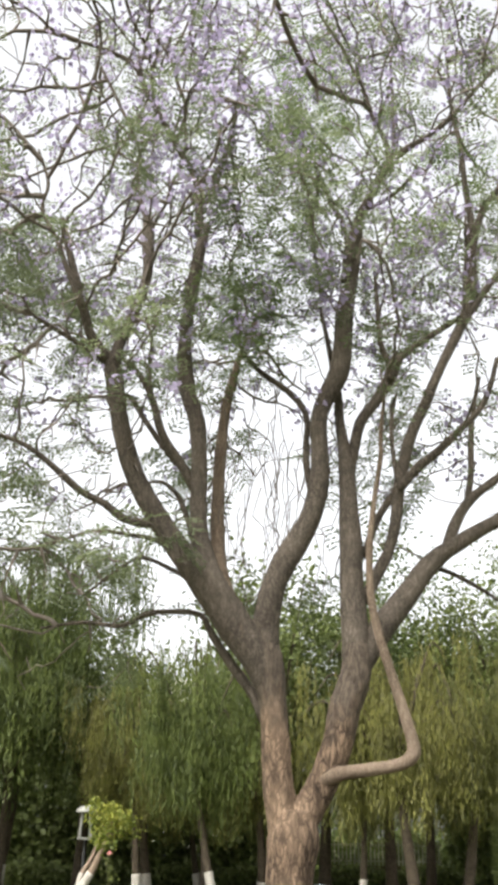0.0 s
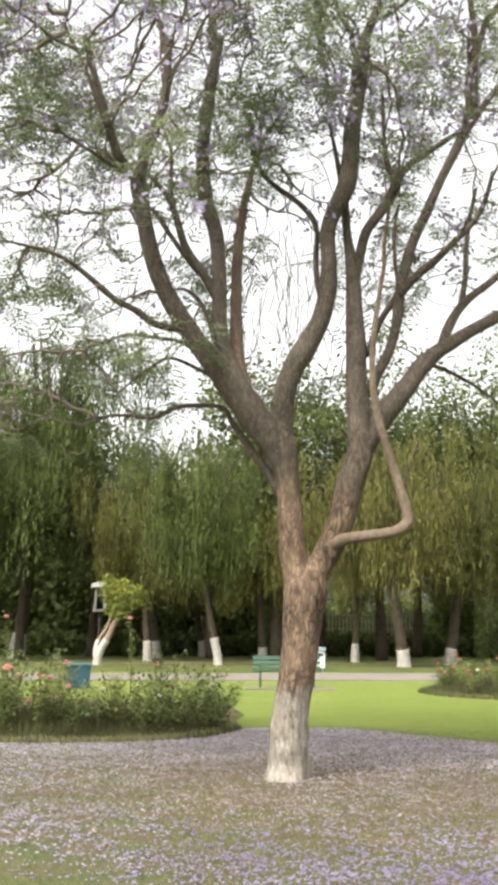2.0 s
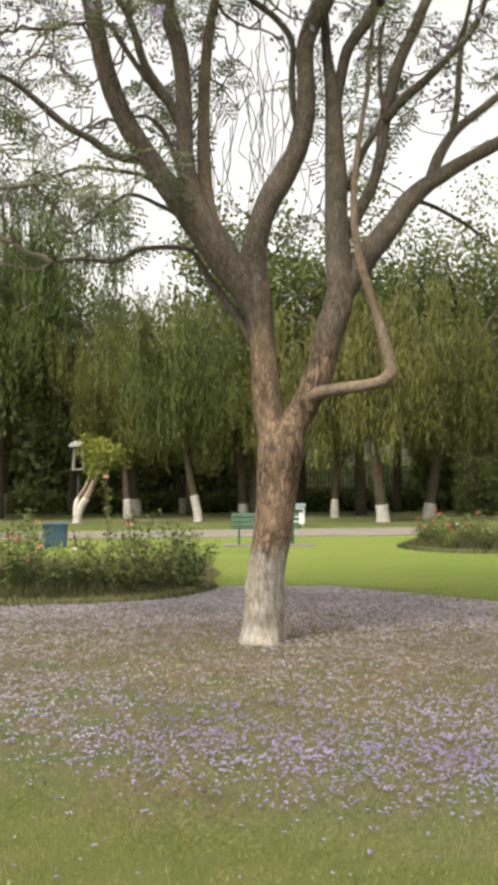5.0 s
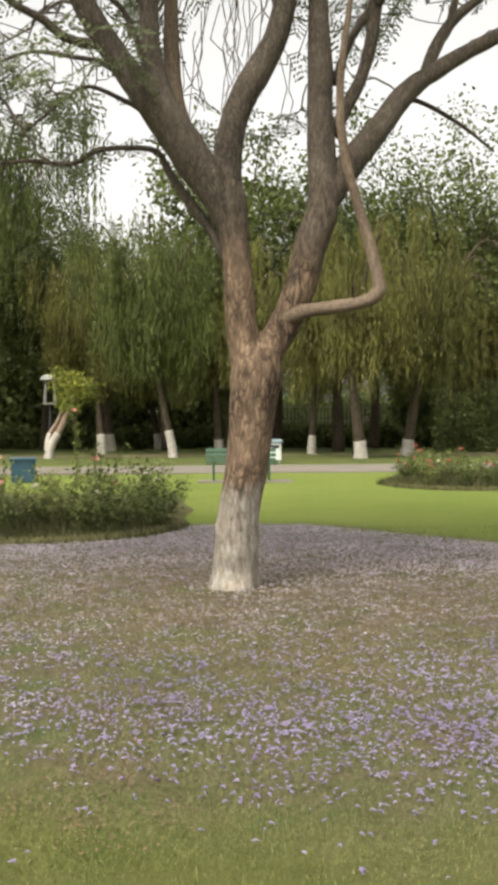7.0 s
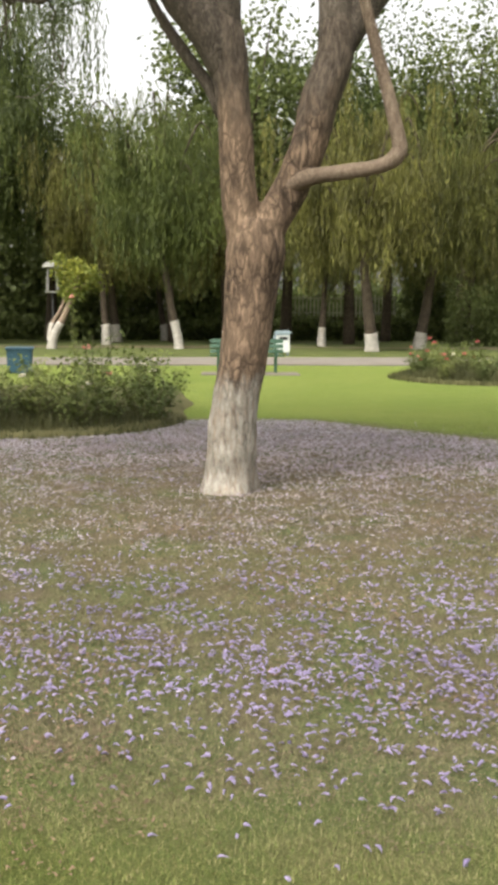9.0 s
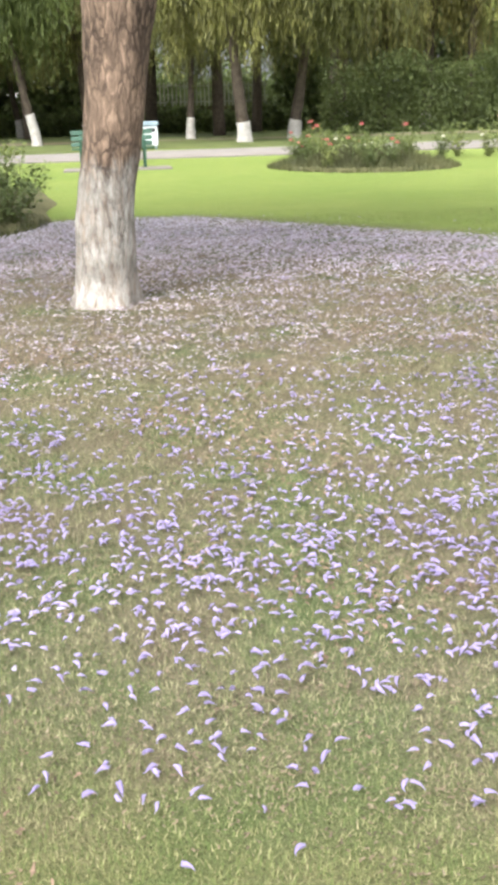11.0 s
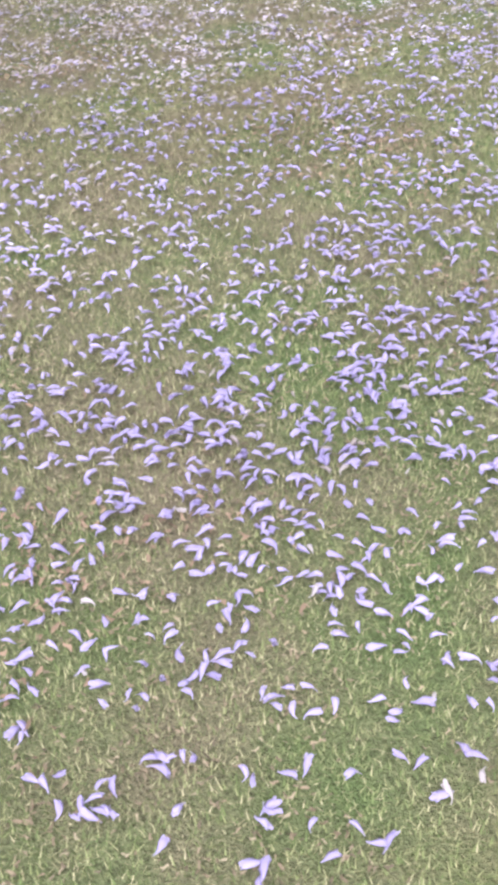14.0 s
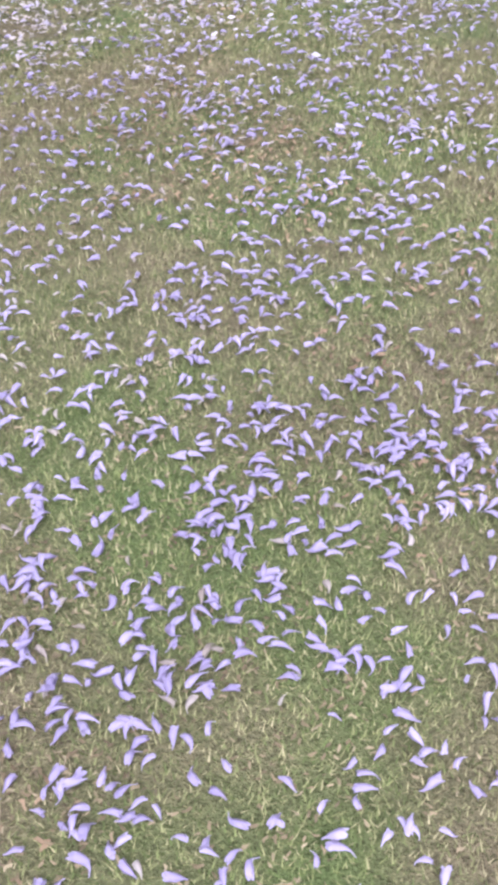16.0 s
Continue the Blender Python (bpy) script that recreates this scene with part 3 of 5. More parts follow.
LITTER = leafy("leaf_litter", [(0.04, 0.028, 0.018), (0.11, 0.074, 0.045), (0.18, 0.125, 0.08), (0.28, 0.225, 0.15)], 0.85, 0.15)
CURL = [(np.array([(-0.5, -0.06, 0.02), (-0.5, 0.05, 0.1), (-0.1, -0.2 + k, 0.16), (-0.15, 0.18 + k, 0.04), (0.28, -0.15 - k, 0.03), (0.3, 0.13 - k, 0.2), (0.55, -k, 0.1), (0.5, 0.06 - k, 0.12)]),
         np.array([(0, 2, 3, 1), (2, 4, 5, 3), (4, 6, 7, 5)])) for k in (0.16, -0.12, 0.05)]
litter = []
for x0, x1, y0, y1, count in ((-0.6, 3.3, 4.8, 8.2, 22000), (-2.2, 4.4, 8.2, 11.0, 5000)):
    done = 0
    while done < count:
        x, y = rng.uniform(x0, x1), rng.uniform(y0, y1)
        if float(patch_mask(np.array(x), np.array(y))) < -0.05 + 0.06 * noise.noise(Vector((x * 2, y * 2, 1))):
            continue
        if rng.random() < 0.28 + 0.6 * noise.noise(Vector((x * 1.6, y * 1.6, 5))) + 0.7 * noise.noise(Vector((x * 7, y * 7, 2))):
            litter.append((x, y, 0.006 + rng.uniform(0, 0.012)))
            done += 1
RUST = leafy("rusty_leaf", [(0.1, 0.063, 0.042), (0.175, 0.115, 0.076), (0.255, 0.175, 0.118)], 0.85, 0.15)
dry = np.stack([rng.uniform(-0.8, 3.4, 60000), rng.uniform(4.8, 9.0, 60000), rng.uniform(0.008, 0.02, 60000)], 1)
keep = np.array([noise.noise(Vector((x * 1.1, y * 1.1, 11.0))) + 0.45 * noise.noise(Vector((x * 4.5, y * 4.5, 4.0))) for x, y, _ in dry])
dry = dry[rng.random(60000) < np.clip((keep - 0.12) * 1.2, 0.0, 0.5)]
strew("dry_leaf_litter", dry, RUST, 0.017, "rusty brown dry leaf scraps lying in drifts", CURL)
strew("leaf_litter", np.array(litter), LITTER, 0.0105, "dry brown curled leaf scraps among the grass", CURL)


# ---- the big flowering tree ----
tree = empty("flowering_tree", pose(0, 0, 0), "large lavender-flowering tree with forked trunk and whitewashed foot, in worn grass", "tree")
BOUGHS = []


BODY = ([], [])


def weld(path, sides, rough, flare=None):
    v, f = tube(path, sides, rough, flare)
    k = len(BODY[0])
    BODY[0].extend(v)
    BODY[1].extend(tuple(i + k for i in face) for face in f)


def limb(name, pts, sides=16, rough=0.10, mat=None, label="", bears=True, flare=None, step=0.07):
    path = spline(pts, step)
    if name in ("trunk", "stem"):
        weld(path, sides, rough, flare)
        return
    if pts[0][2] < 4.3:
        weld(path[: 5 + len(path) // 6] * (1, 1, 1, 0.97), sides, 0.06)
    v, f = tube(path, sides, rough, flare)
    part(name, mesh_of(name, v, f, mat or BARK_SMOOTH, True), tree, label)
    if bears:
        BOUGHS.append(path)


def root_flare(ang, z):
    return 0.02 * max(0.0, 1 - z / 0.22) ** 2 * (1 + 0.8 * math.sin(ang * 5 + 1) + 0.5 * math.sin(ang * 3))


Y = 10.05
# trunk and the two stems of its fork
limb("trunk", [(0.21, Y, -0.12, 0.235), (0.22, Y, 0.02, 0.21), (0.225, Y, 0.2, 0.194), (0.235, Y, 0.4, 0.187), (0.25, Y, 0.63, 0.175), (0.33, Y, 1.13, 0.177), (0.38, Y, 1.57, 0.2), (0.405, Y, 1.77, 0.218), (0.42, Y, 1.99, 0.175)], 44, 0.07, BARK, "", False, root_flare, 0.03)
limb("stem", [(0.35, Y, 1.46, 0.107), (0.31, Y, 1.91, 0.131), (0.27, Y, 2.25, 0.128), (0.25, Y, 2.54, 0.123), (0.23, Y, 2.83, 0.124), (0.19, Y, 3.12, 0.145), (0.12, Y, 3.33, 0.15), (-0.0, Y - 0.03, 3.5, 0.06)], 30, 0.09, BARK, bears=False, step=0.04)
limb("stem", [(0.38, Y, 1.46, 0.107), (0.47, Y, 1.88, 0.131), (0.63, Y + 0.01, 2.19, 0.131), (0.77, Y + 0.01, 2.51, 0.132), (0.85, Y + 0.01, 2.83, 0.138), (0.95, Y + 0.02, 3.12, 0.139), (0.97, Y + 0.02, 3.36, 0.12), (0.965, Y + 0.03, 3.56, 0.05)], 30, 0.09, BARK, bears=False, step=0.04)
# from the fork of the first stem
limb("limb", [(0.18, Y, 3.00, 0.104), (0.08, Y - 0.03, 3.26, 0.145), (-0.10, Y - 0.05, 3.52, 0.162), (-0.29, Y - 0.08, 3.78, 0.157), (-0.46, Y - 0.11, 4.01, 0.139), (-0.67, Y - 0.14, 4.26, 0.110), (-0.88, Y - 0.16, 4.56, 0.102), (-1.04, Y - 0.19, 4.85, 0.093), (-1.16, Y - 0.22, 5.15, 0.088), (-1.26, Y - 0.25, 5.56, 0.082), (-1.32, Y - 0.27, 5.91, 0.088), (-1.35, Y - 0.30, 6.08, 0.076)], 20)
limb("limb", [(-1.35, Y - 0.30, 6.02, 0.059), (-1.46, Y - 0.37, 6.13, 0.050), (-1.56, Y - 0.43, 6.29, 0.047), (-1.64, Y - 0.50, 6.57, 0.041), (-1.72, Y - 0.57, 6.84, 0.038), (-1.80, Y - 0.63, 7.12, 0.035), (-1.87, Y - 0.70, 7.39, 0.029)], 12)
limb("limb", [(-1.39, Y - 0.30, 6.02, 0.035), (-1.56, Y - 0.38, 6.11, 0.026), (-1.72, Y - 0.45, 6.19, 0.023), (-1.91, Y - 0.52, 6.28, 0.020), (-2.16, Y - 0.60, 6.42, 0.014)], 10)
limb("limb", [(-1.32, Y - 0.30, 6.00, 0.070), (-1.27, Y - 0.26, 6.29, 0.059), (-1.18, Y - 0.22, 6.59, 0.054), (-1.09, Y - 0.18, 6.93, 0.054), (-1.06, Y - 0.14, 7.35, 0.046), (-1.08, Y - 0.10, 7.77, 0.043)], 12)
limb("limb", [(-1.07, Y - 0.10, 7.11, 0.040), (-1.12, Y - 0.07, 7.55, 0.038), (-1.14, Y - 0.03, 7.89, 0.033), (-1.26, Y, 8.31, 0.024), (-1.26, Y + 0.03, 8.79, 0.022), (-1.51, Y + 0.07, 9.44, 0.019), (-1.78, Y + 0.10, 10.05, 0.016)], 10)
limb("limb", [(-1.60, Y - 0.70, 6.39, 0.032), (-1.77, Y - 0.72, 6.81, 0.027), (-1.90, Y - 0.74, 7.14, 0.022), (-2.06, Y - 0.76, 7.46, 0.017), (-2.02, Y - 0.78, 7.74, 0.017), (-2.15, Y - 0.80, 8.14, 0.011)], 10)
limb("limb", [(-0.19, Y, 3.68, 0.117), (-0.34, Y + 0.02, 4.02, 0.100), (-0.44, Y + 0.05, 4.33, 0.083), (-0.48, Y + 0.07, 4.64, 0.080), (-0.49, Y + 0.09, 5.15, 0.075), (-0.53, Y + 0.11, 5.60, 0.079), (-0.63, Y + 0.14, 5.93, 0.079), (-0.68, Y + 0.16, 6.33, 0.074), (-0.68, Y + 0.18, 6.67, 0.068), (-0.64, Y + 0.20, 7.08, 0.069), (-0.58, Y + 0.23, 7.57, 0.063), (-0.52, Y + 0.25, 7.99, 0.057)], 16)
limb("limb", [(-0.13, Y + 0.10, 3.65, 0.082), (-0.26, Y + 0.19, 4.06, 0.078), (-0.30, Y + 0.28, 4.40, 0.073), (-0.31, Y + 0.36, 4.87, 0.064), (-0.30, Y + 0.45, 5.41, 0.056), (-0.26, Y + 0.54, 5.91, 0.054), (-0.19, Y + 0.62, 6.35, 0.038), (-0.09, Y + 0.71, 6.74, 0.029), (0.07, Y + 0.80, 7.20, 0.023)], 12, mat=BARK_PALE)
limb("limb", [(-0.50, Y + 0.15, 4.83, 0.048), (-0.57, Y + 0.11, 4.97, 0.048), (-0.70, Y + 0.08, 5.18, 0.045), (-0.85, Y + 0.04, 5.41, 0.042), (-0.98, Y + 0.01, 5.81, 0.033), (-1.12, Y - 0.03, 6.05, 0.027), (-1.26, Y - 0.06, 6.17, 0.021), (-1.57, Y - 0.10, 6.30, 0.012)], 10)
limb("limb", [(-0.70, Y + 0.12, 5.13, 0.030), (-0.89, Y + 0.16, 5.39, 0.027), (-1.07, Y + 0.21, 5.67, 0.028), (-1.23, Y + 0.26, 5.92, 0.025), (-1.46, Y + 0.30, 6.01, 0.012)], 10)
limb("limb", [(-0.97, Y, 5.76, 0.024), (-1.02, Y + 0.10, 6.17, 0.021), (-1.03, Y + 0.20, 6.55, 0.019), (-1.13, Y + 0.30, 6.90, 0.016)], 8)
limb("limb", [(-0.50, Y + 0.20, 4.28, 0.027), (-0.60, Y + 0.24, 4.64, 0.027), (-0.71, Y + 0.28, 4.89, 0.024), (-0.88, Y + 0.31, 5.03, 0.018), (-1.05, Y + 0.35, 5.01, 0.012)], 8)
limb("limb", [(-0.82, Y - 0.10, 4.47, 0.058), (-0.98, Y - 0.17, 4.44, 0.044), (-1.15, Y - 0.23, 4.47, 0.038), (-1.31, Y - 0.30, 4.58, 0.034), (-1.49, Y - 0.37, 4.65, 0.031), (-1.63, Y - 0.43, 4.75, 0.034), (-1.78, Y - 0.50, 4.87, 0.028), (-1.98, Y - 0.57, 5.01, 0.023), (-2.20, Y - 0.63, 5.09, 0.020), (-2.58, Y - 0.70, 5.16, 0.014)], 12)
limb("limb", [(-0.71, Y - 0.10, 4.21, 0.023), (-0.87, Y - 0.15, 4.30, 0.023), (-1.08, Y - 0.20, 4.32, 0.020), (-1.39, Y - 0.25, 4.34, 0.017), (-1.67, Y - 0.30, 4.23, 0.011)], 8)
limb("limb", [(-0.41, Y + 0.05, 3.88, 0.029), (-0.57, Y + 0.12, 4.01, 0.024), (-0.70, Y + 0.19, 4.10, 0.021), (-1.00, Y + 0.26, 4.24, 0.018), (-1.21, Y + 0.33, 4.16, 0.015), (-1.56, Y + 0.40, 3.90, 0.012)], 8)
limb("limb", [(0.15, Y + 0.12, 2.76, 0.052), (0.06, Y + 0.17, 2.96, 0.047), (-0.13, Y + 0.22, 3.22, 0.044), (-0.33, Y + 0.26, 3.52, 0.033), (-0.44, Y + 0.31, 3.71, 0.027), (-0.72, Y + 0.36, 3.75, 0.024), (-0.97, Y + 0.41, 3.73, 0.024), (-1.19, Y + 0.45, 3.63, 0.021), (-1.57, Y + 0.50, 3.67, 0.018), (-1.97, Y + 0.55, 3.62, 0.012)], 12)
limb("limb", [(0.19, Y, 3.21, 0.098), (0.16, Y, 3.47, 0.122), (0.18, Y - 0.01, 3.71, 0.120), (0.26, Y - 0.01, 4.00, 0.114), (0.43, Y - 0.01, 4.30, 0.112), (0.58, Y - 0.02, 4.60, 0.100), (0.66, Y - 0.02, 4.92, 0.095), (0.67, Y - 0.02, 5.23, 0.083), (0.66, Y - 0.03, 5.54, 0.081), (0.74, Y - 0.03, 5.81, 0.087), (0.86, Y - 0.03, 6.06, 0.099), (0.92, Y - 0.04, 6.43, 0.097), (0.95, Y - 0.04, 6.81, 0.091), (1.02, Y - 0.04, 7.14, 0.067), (1.07, Y - 0.05, 7.47, 0.061), (1.10, Y - 0.05, 7.80, 0.052)], 20)
limb("limb", [(0.61, Y + 0.10, 4.78, 0.039), (0.56, Y + 0.11, 5.03, 0.036), (0.54, Y + 0.12, 5.29, 0.033), (0.56, Y + 0.14, 5.61, 0.030), (0.51, Y + 0.15, 5.78, 0.034), (0.36, Y + 0.16, 5.96, 0.031), (0.06, Y + 0.18, 6.21, 0.028), (-0.11, Y + 0.19, 6.49, 0.022), (-0.16, Y + 0.20, 6.95, 0.016)], 10)
limb("limb", [(0.97, Y - 0.05, 7.10, 0.061), (1.01, Y - 0.10, 7.48, 0.064), (1.11, Y - 0.15, 7.80, 0.053), (1.25, Y - 0.20, 8.12, 0.048), (1.44, Y - 0.25, 8.44, 0.048), (1.62, Y - 0.30, 8.60, 0.036), (1.86, Y - 0.35, 8.74, 0.030), (2.11, Y - 0.40, 8.96, 0.027), (2.42, Y - 0.45, 9.34, 0.021), (2.62, Y - 0.50, 9.55, 0.015)], 12)
limb("limb", [(1.45, Y - 0.20, 8.45, 0.036), (1.41, Y - 0.23, 8.75, 0.027), (1.28, Y - 0.25, 9.08, 0.025), (1.17, Y - 0.28, 9.49, 0.022), (1.02, Y - 0.30, 9.82, 0.016)], 9)
limb("limb", [(1.49, Y - 0.20, 8.52, 0.027), (1.54, Y - 0.07, 9.13, 0.022), (1.56, Y + 0.07, 9.81, 0.019), (1.59, Y + 0.20, 10.70, 0.013)], 8)
limb("limb", [(1.01, Y, 7.44, 0.029), (0.95, Y + 0.06, 7.93, 0.027), (0.85, Y + 0.12, 8.17, 0.024), (0.75, Y + 0.18, 8.55, 0.025), (0.68, Y + 0.24, 8.82, 0.019), (0.54, Y + 0.30, 9.15, 0.013)], 9)
limb("limb", [(1.21, Y, 8.03, 0.024), (1.50, Y - 0.15, 8.14, 0.021), (1.72, Y - 0.30, 8.34, 0.015)], 8)
limb("limb", [(-0.59, Y + 0.25, 7.84, 0.055), (-0.60, Y + 0.22, 8.37, 0.053), (-0.67, Y + 0.19, 8.63, 0.038), (-0.82, Y + 0.16, 8.89, 0.032), (-1.00, Y + 0.12, 9.22, 0.032), (-1.24, Y + 0.09, 9.72, 0.032), (-1.41, Y + 0.06, 10.06, 0.029), (-1.72, Y + 0.03, 10.24, 0.023), (-2.22, Y, 10.41, 0.016)], 12)
limb("limb", [(-0.87, Y + 0.10, 8.97, 0.025), (-0.78, Y + 0.14, 9.48, 0.022), (-0.89, Y + 0.18, 9.88, 0.023), (-0.99, Y + 0.22, 10.27, 0.020), (-1.20, Y + 0.26, 10.73, 0.017), (-1.37, Y + 0.30, 11.26, 0.014)], 9)
limb("limb", [(-0.58, Y + 0.25, 8.24, 0.043), (-0.45, Y + 0.30, 8.47, 0.041), (-0.38, Y + 0.35, 8.82, 0.038), (-0.29, Y + 0.40, 9.22, 0.029), (-0.21, Y + 0.45, 9.80, 0.027), (-0.16, Y + 0.50, 10.71, 0.021)], 10)
# from the fork of the second stem
limb("limb", [(0.93, Y + 0.02, 3.01, 0.104), (0.97, Y + 0.04, 3.30, 0.134), (0.96, Y + 0.05, 3.60, 0.120), (0.95, Y + 0.07, 3.97, 0.109), (0.95, Y + 0.09, 4.34, 0.107), (0.94, Y + 0.10, 4.65, 0.090), (0.94, Y + 0.12, 4.97, 0.081), (0.92, Y + 0.13, 5.29, 0.067), (0.88, Y + 0.15, 5.62, 0.049), (0.87, Y + 0.17, 5.94, 0.043), (0.80, Y + 0.18, 6.41, 0.028), (0.71, Y + 0.20, 6.94, 0.019)], 18)
limb("limb", [(0.96, Y + 0.20, 5.03, 0.048), (1.00, Y + 0.16, 5.27, 0.055), (1.08, Y + 0.12, 5.60, 0.055), (1.25, Y + 0.09, 5.84, 0.055), (1.39, Y + 0.05, 6.07, 0.061), (1.48, Y + 0.01, 6.26, 0.042), (1.75, Y - 0.03, 6.46, 0.033), (2.02, Y - 0.06, 6.64, 0.027), (2.23, Y - 0.10, 6.78, 0.018)], 12)
limb("limb", [(1.39, Y, 6.00, 0.039), (1.35, Y - 0.05, 6.20, 0.033), (1.28, Y - 0.10, 6.38, 0.027), (1.26, Y - 0.15, 6.75, 0.021), (1.24, Y - 0.20, 7.11, 0.015)], 9)
limb("limb", [(1.00, Y + 0.02, 3.18, 0.087), (1.16, Y + 0.07, 3.49, 0.117), (1.34, Y + 0.12, 3.73, 0.112), (1.51, Y + 0.16, 3.94, 0.098), (1.64, Y + 0.21, 4.13, 0.096), (1.81, Y + 0.26, 4.30, 0.084), (2.01, Y + 0.31, 4.44, 0.079), (2.27, Y + 0.36, 4.61, 0.067), (2.59, Y + 0.40, 4.79, 0.062), (2.97, Y + 0.45, 5.05, 0.050), (3.38, Y + 0.50, 5.43, 0.034)], 16)
limb("limb", [(1.87, Y + 0.30, 4.33, 0.054), (1.97, Y + 0.32, 4.60, 0.058), (2.11, Y + 0.34, 4.84, 0.049), (2.28, Y + 0.36, 5.00, 0.043), (2.59, Y + 0.38, 5.25, 0.037), (2.92, Y + 0.40, 5.59, 0.025)], 12)
limb("limb", [(2.12, Y + 0.35, 4.85, 0.034), (2.18, Y + 0.34, 5.17, 0.031), (2.20, Y + 0.32, 5.49, 0.031), (2.24, Y + 0.31, 5.81, 0.025), (2.33, Y + 0.30, 6.20, 0.019)], 9)
limb("limb", [(1.53, Y + 0.30, 4.09, 0.027), (1.73, Y + 0.40, 4.20, 0.024), (1.93, Y + 0.50, 4.20, 0.022), (2.29, Y + 0.60, 4.04, 0.019), (2.61, Y + 0.70, 3.84, 0.012)], 8)
limb("limb", [(1.06, Y + 0.10, 3.80, 0.059), (1.18, Y + 0.08, 4.05, 0.059), (1.29, Y + 0.07, 4.26, 0.053), (1.37, Y + 0.05, 4.54, 0.053), (1.41, Y + 0.04, 4.85, 0.060), (1.49, Y + 0.02, 5.22, 0.057), (1.58, Y + 0.01, 5.49, 0.054), (1.70, Y - 0.01, 5.74, 0.054), (1.86, Y - 0.02, 6.11, 0.048), (1.99, Y - 0.04, 6.37, 0.048), (2.14, Y - 0.05, 6.68, 0.055), (2.21, Y - 0.07, 6.96, 0.055), (2.24, Y - 0.08, 7.38, 0.055), (2.26, Y - 0.10, 7.76, 0.049)], 16)
limb("limb", [(1.06, Y + 0.12, 4.23, 0.033), (1.21, Y + 0.08, 4.60, 0.036), (1.36, Y + 0.04, 4.83, 0.036), (1.43, Y, 4.99, 0.036)], 9)
limb("limb", [(1.41, Y - 0.02, 4.85, 0.041), (1.57, Y - 0.07, 5.04, 0.047), (1.76, Y - 0.11, 5.19, 0.041), (1.94, Y - 0.16, 5.36, 0.035), (2.17, Y - 0.21, 5.59, 0.029), (2.29, Y - 0.25, 5.82, 0.026), (2.37, Y - 0.30, 6.11, 0.021)], 12)
limb("limb", [(1.40, Y, 4.93, 0.024), (1.38, Y + 0.07, 5.26, 0.021), (1.39, Y + 0.13, 5.64, 0.021), (1.46, Y + 0.20, 5.96, 0.015)], 8)
limb("limb", [(2.11, Y - 0.10, 6.60, 0.039), (2.37, Y - 0.03, 7.01, 0.037), (2.61, Y + 0.03, 7.35, 0.028), (2.86, Y + 0.10, 7.76, 0.022)], 9)
limb("limb", [(2.24, Y - 0.10, 6.95, 0.052), (2.26, Y - 0.10, 7.36, 0.052), (2.29, Y - 0.10, 7.77, 0.041), (2.26, Y - 0.10, 8.20, 0.033), (2.24, Y - 0.10, 8.80, 0.028), (2.18, Y - 0.10, 9.30, 0.022), (2.17, Y - 0.10, 10.07, 0.016)], 12)
limb("limb", [(2.29, Y - 0.10, 7.56, 0.038), (2.41, Y - 0.17, 7.94, 0.035), (2.59, Y - 0.23, 8.19, 0.030), (2.77, Y - 0.30, 8.79, 0.021)], 10)
# the low arm with its sharp elbow, which grows up beside the trunk
limb("elbow_branch", [(0.559, Y - 0.02, 2.194, 0.06), (0.765, Y - 0.12, 2.280, 0.062), (1.001, Y - 0.14, 2.318, 0.054), (1.196, Y - 0.16, 2.344, 0.051), (1.300, Y - 0.18, 2.370, 0.053), (1.366, Y - 0.20, 2.408, 0.059), (1.401, Y - 0.20, 2.464, 0.059), (1.397, Y - 0.20, 2.526, 0.053), (1.381, Y - 0.20, 2.600, 0.051), (1.355, Y - 0.20, 2.696, 0.048), (1.314, Y - 0.20, 2.845, 0.045), (1.213, Y - 0.20, 3.189, 0.043), (1.113, Y - 0.20, 3.578, 0.037), (1.079, Y - 0.20, 3.948, 0.032), (1.097, Y - 0.20, 4.316, 0.029), (1.157, Y - 0.20, 4.736, 0.023), (1.223, Y - 0.20, 5.101, 0.023), (1.233, Y - 0.20, 5.346, 0.021), (1.289, Y - 0.20, 5.779, 0.015)], 16, 0.08, BARK_PALE, "thin pale branch bent sharply upwards at an elbow", step=0.04)

body = part("trunk", mesh_of("trunk", *BODY, BARK, True), tree, "rough brown forked trunk, its foot whitewashed and worn")
skin = body.modifiers.new("skin", "REMESH")
skin.mode, skin.voxel_size, skin.use_smooth_shade = "VOXEL", 0.012, True
even = body.modifiers.new("even", "SMOOTH")
even.factor, even.iterations = 0.5, 2


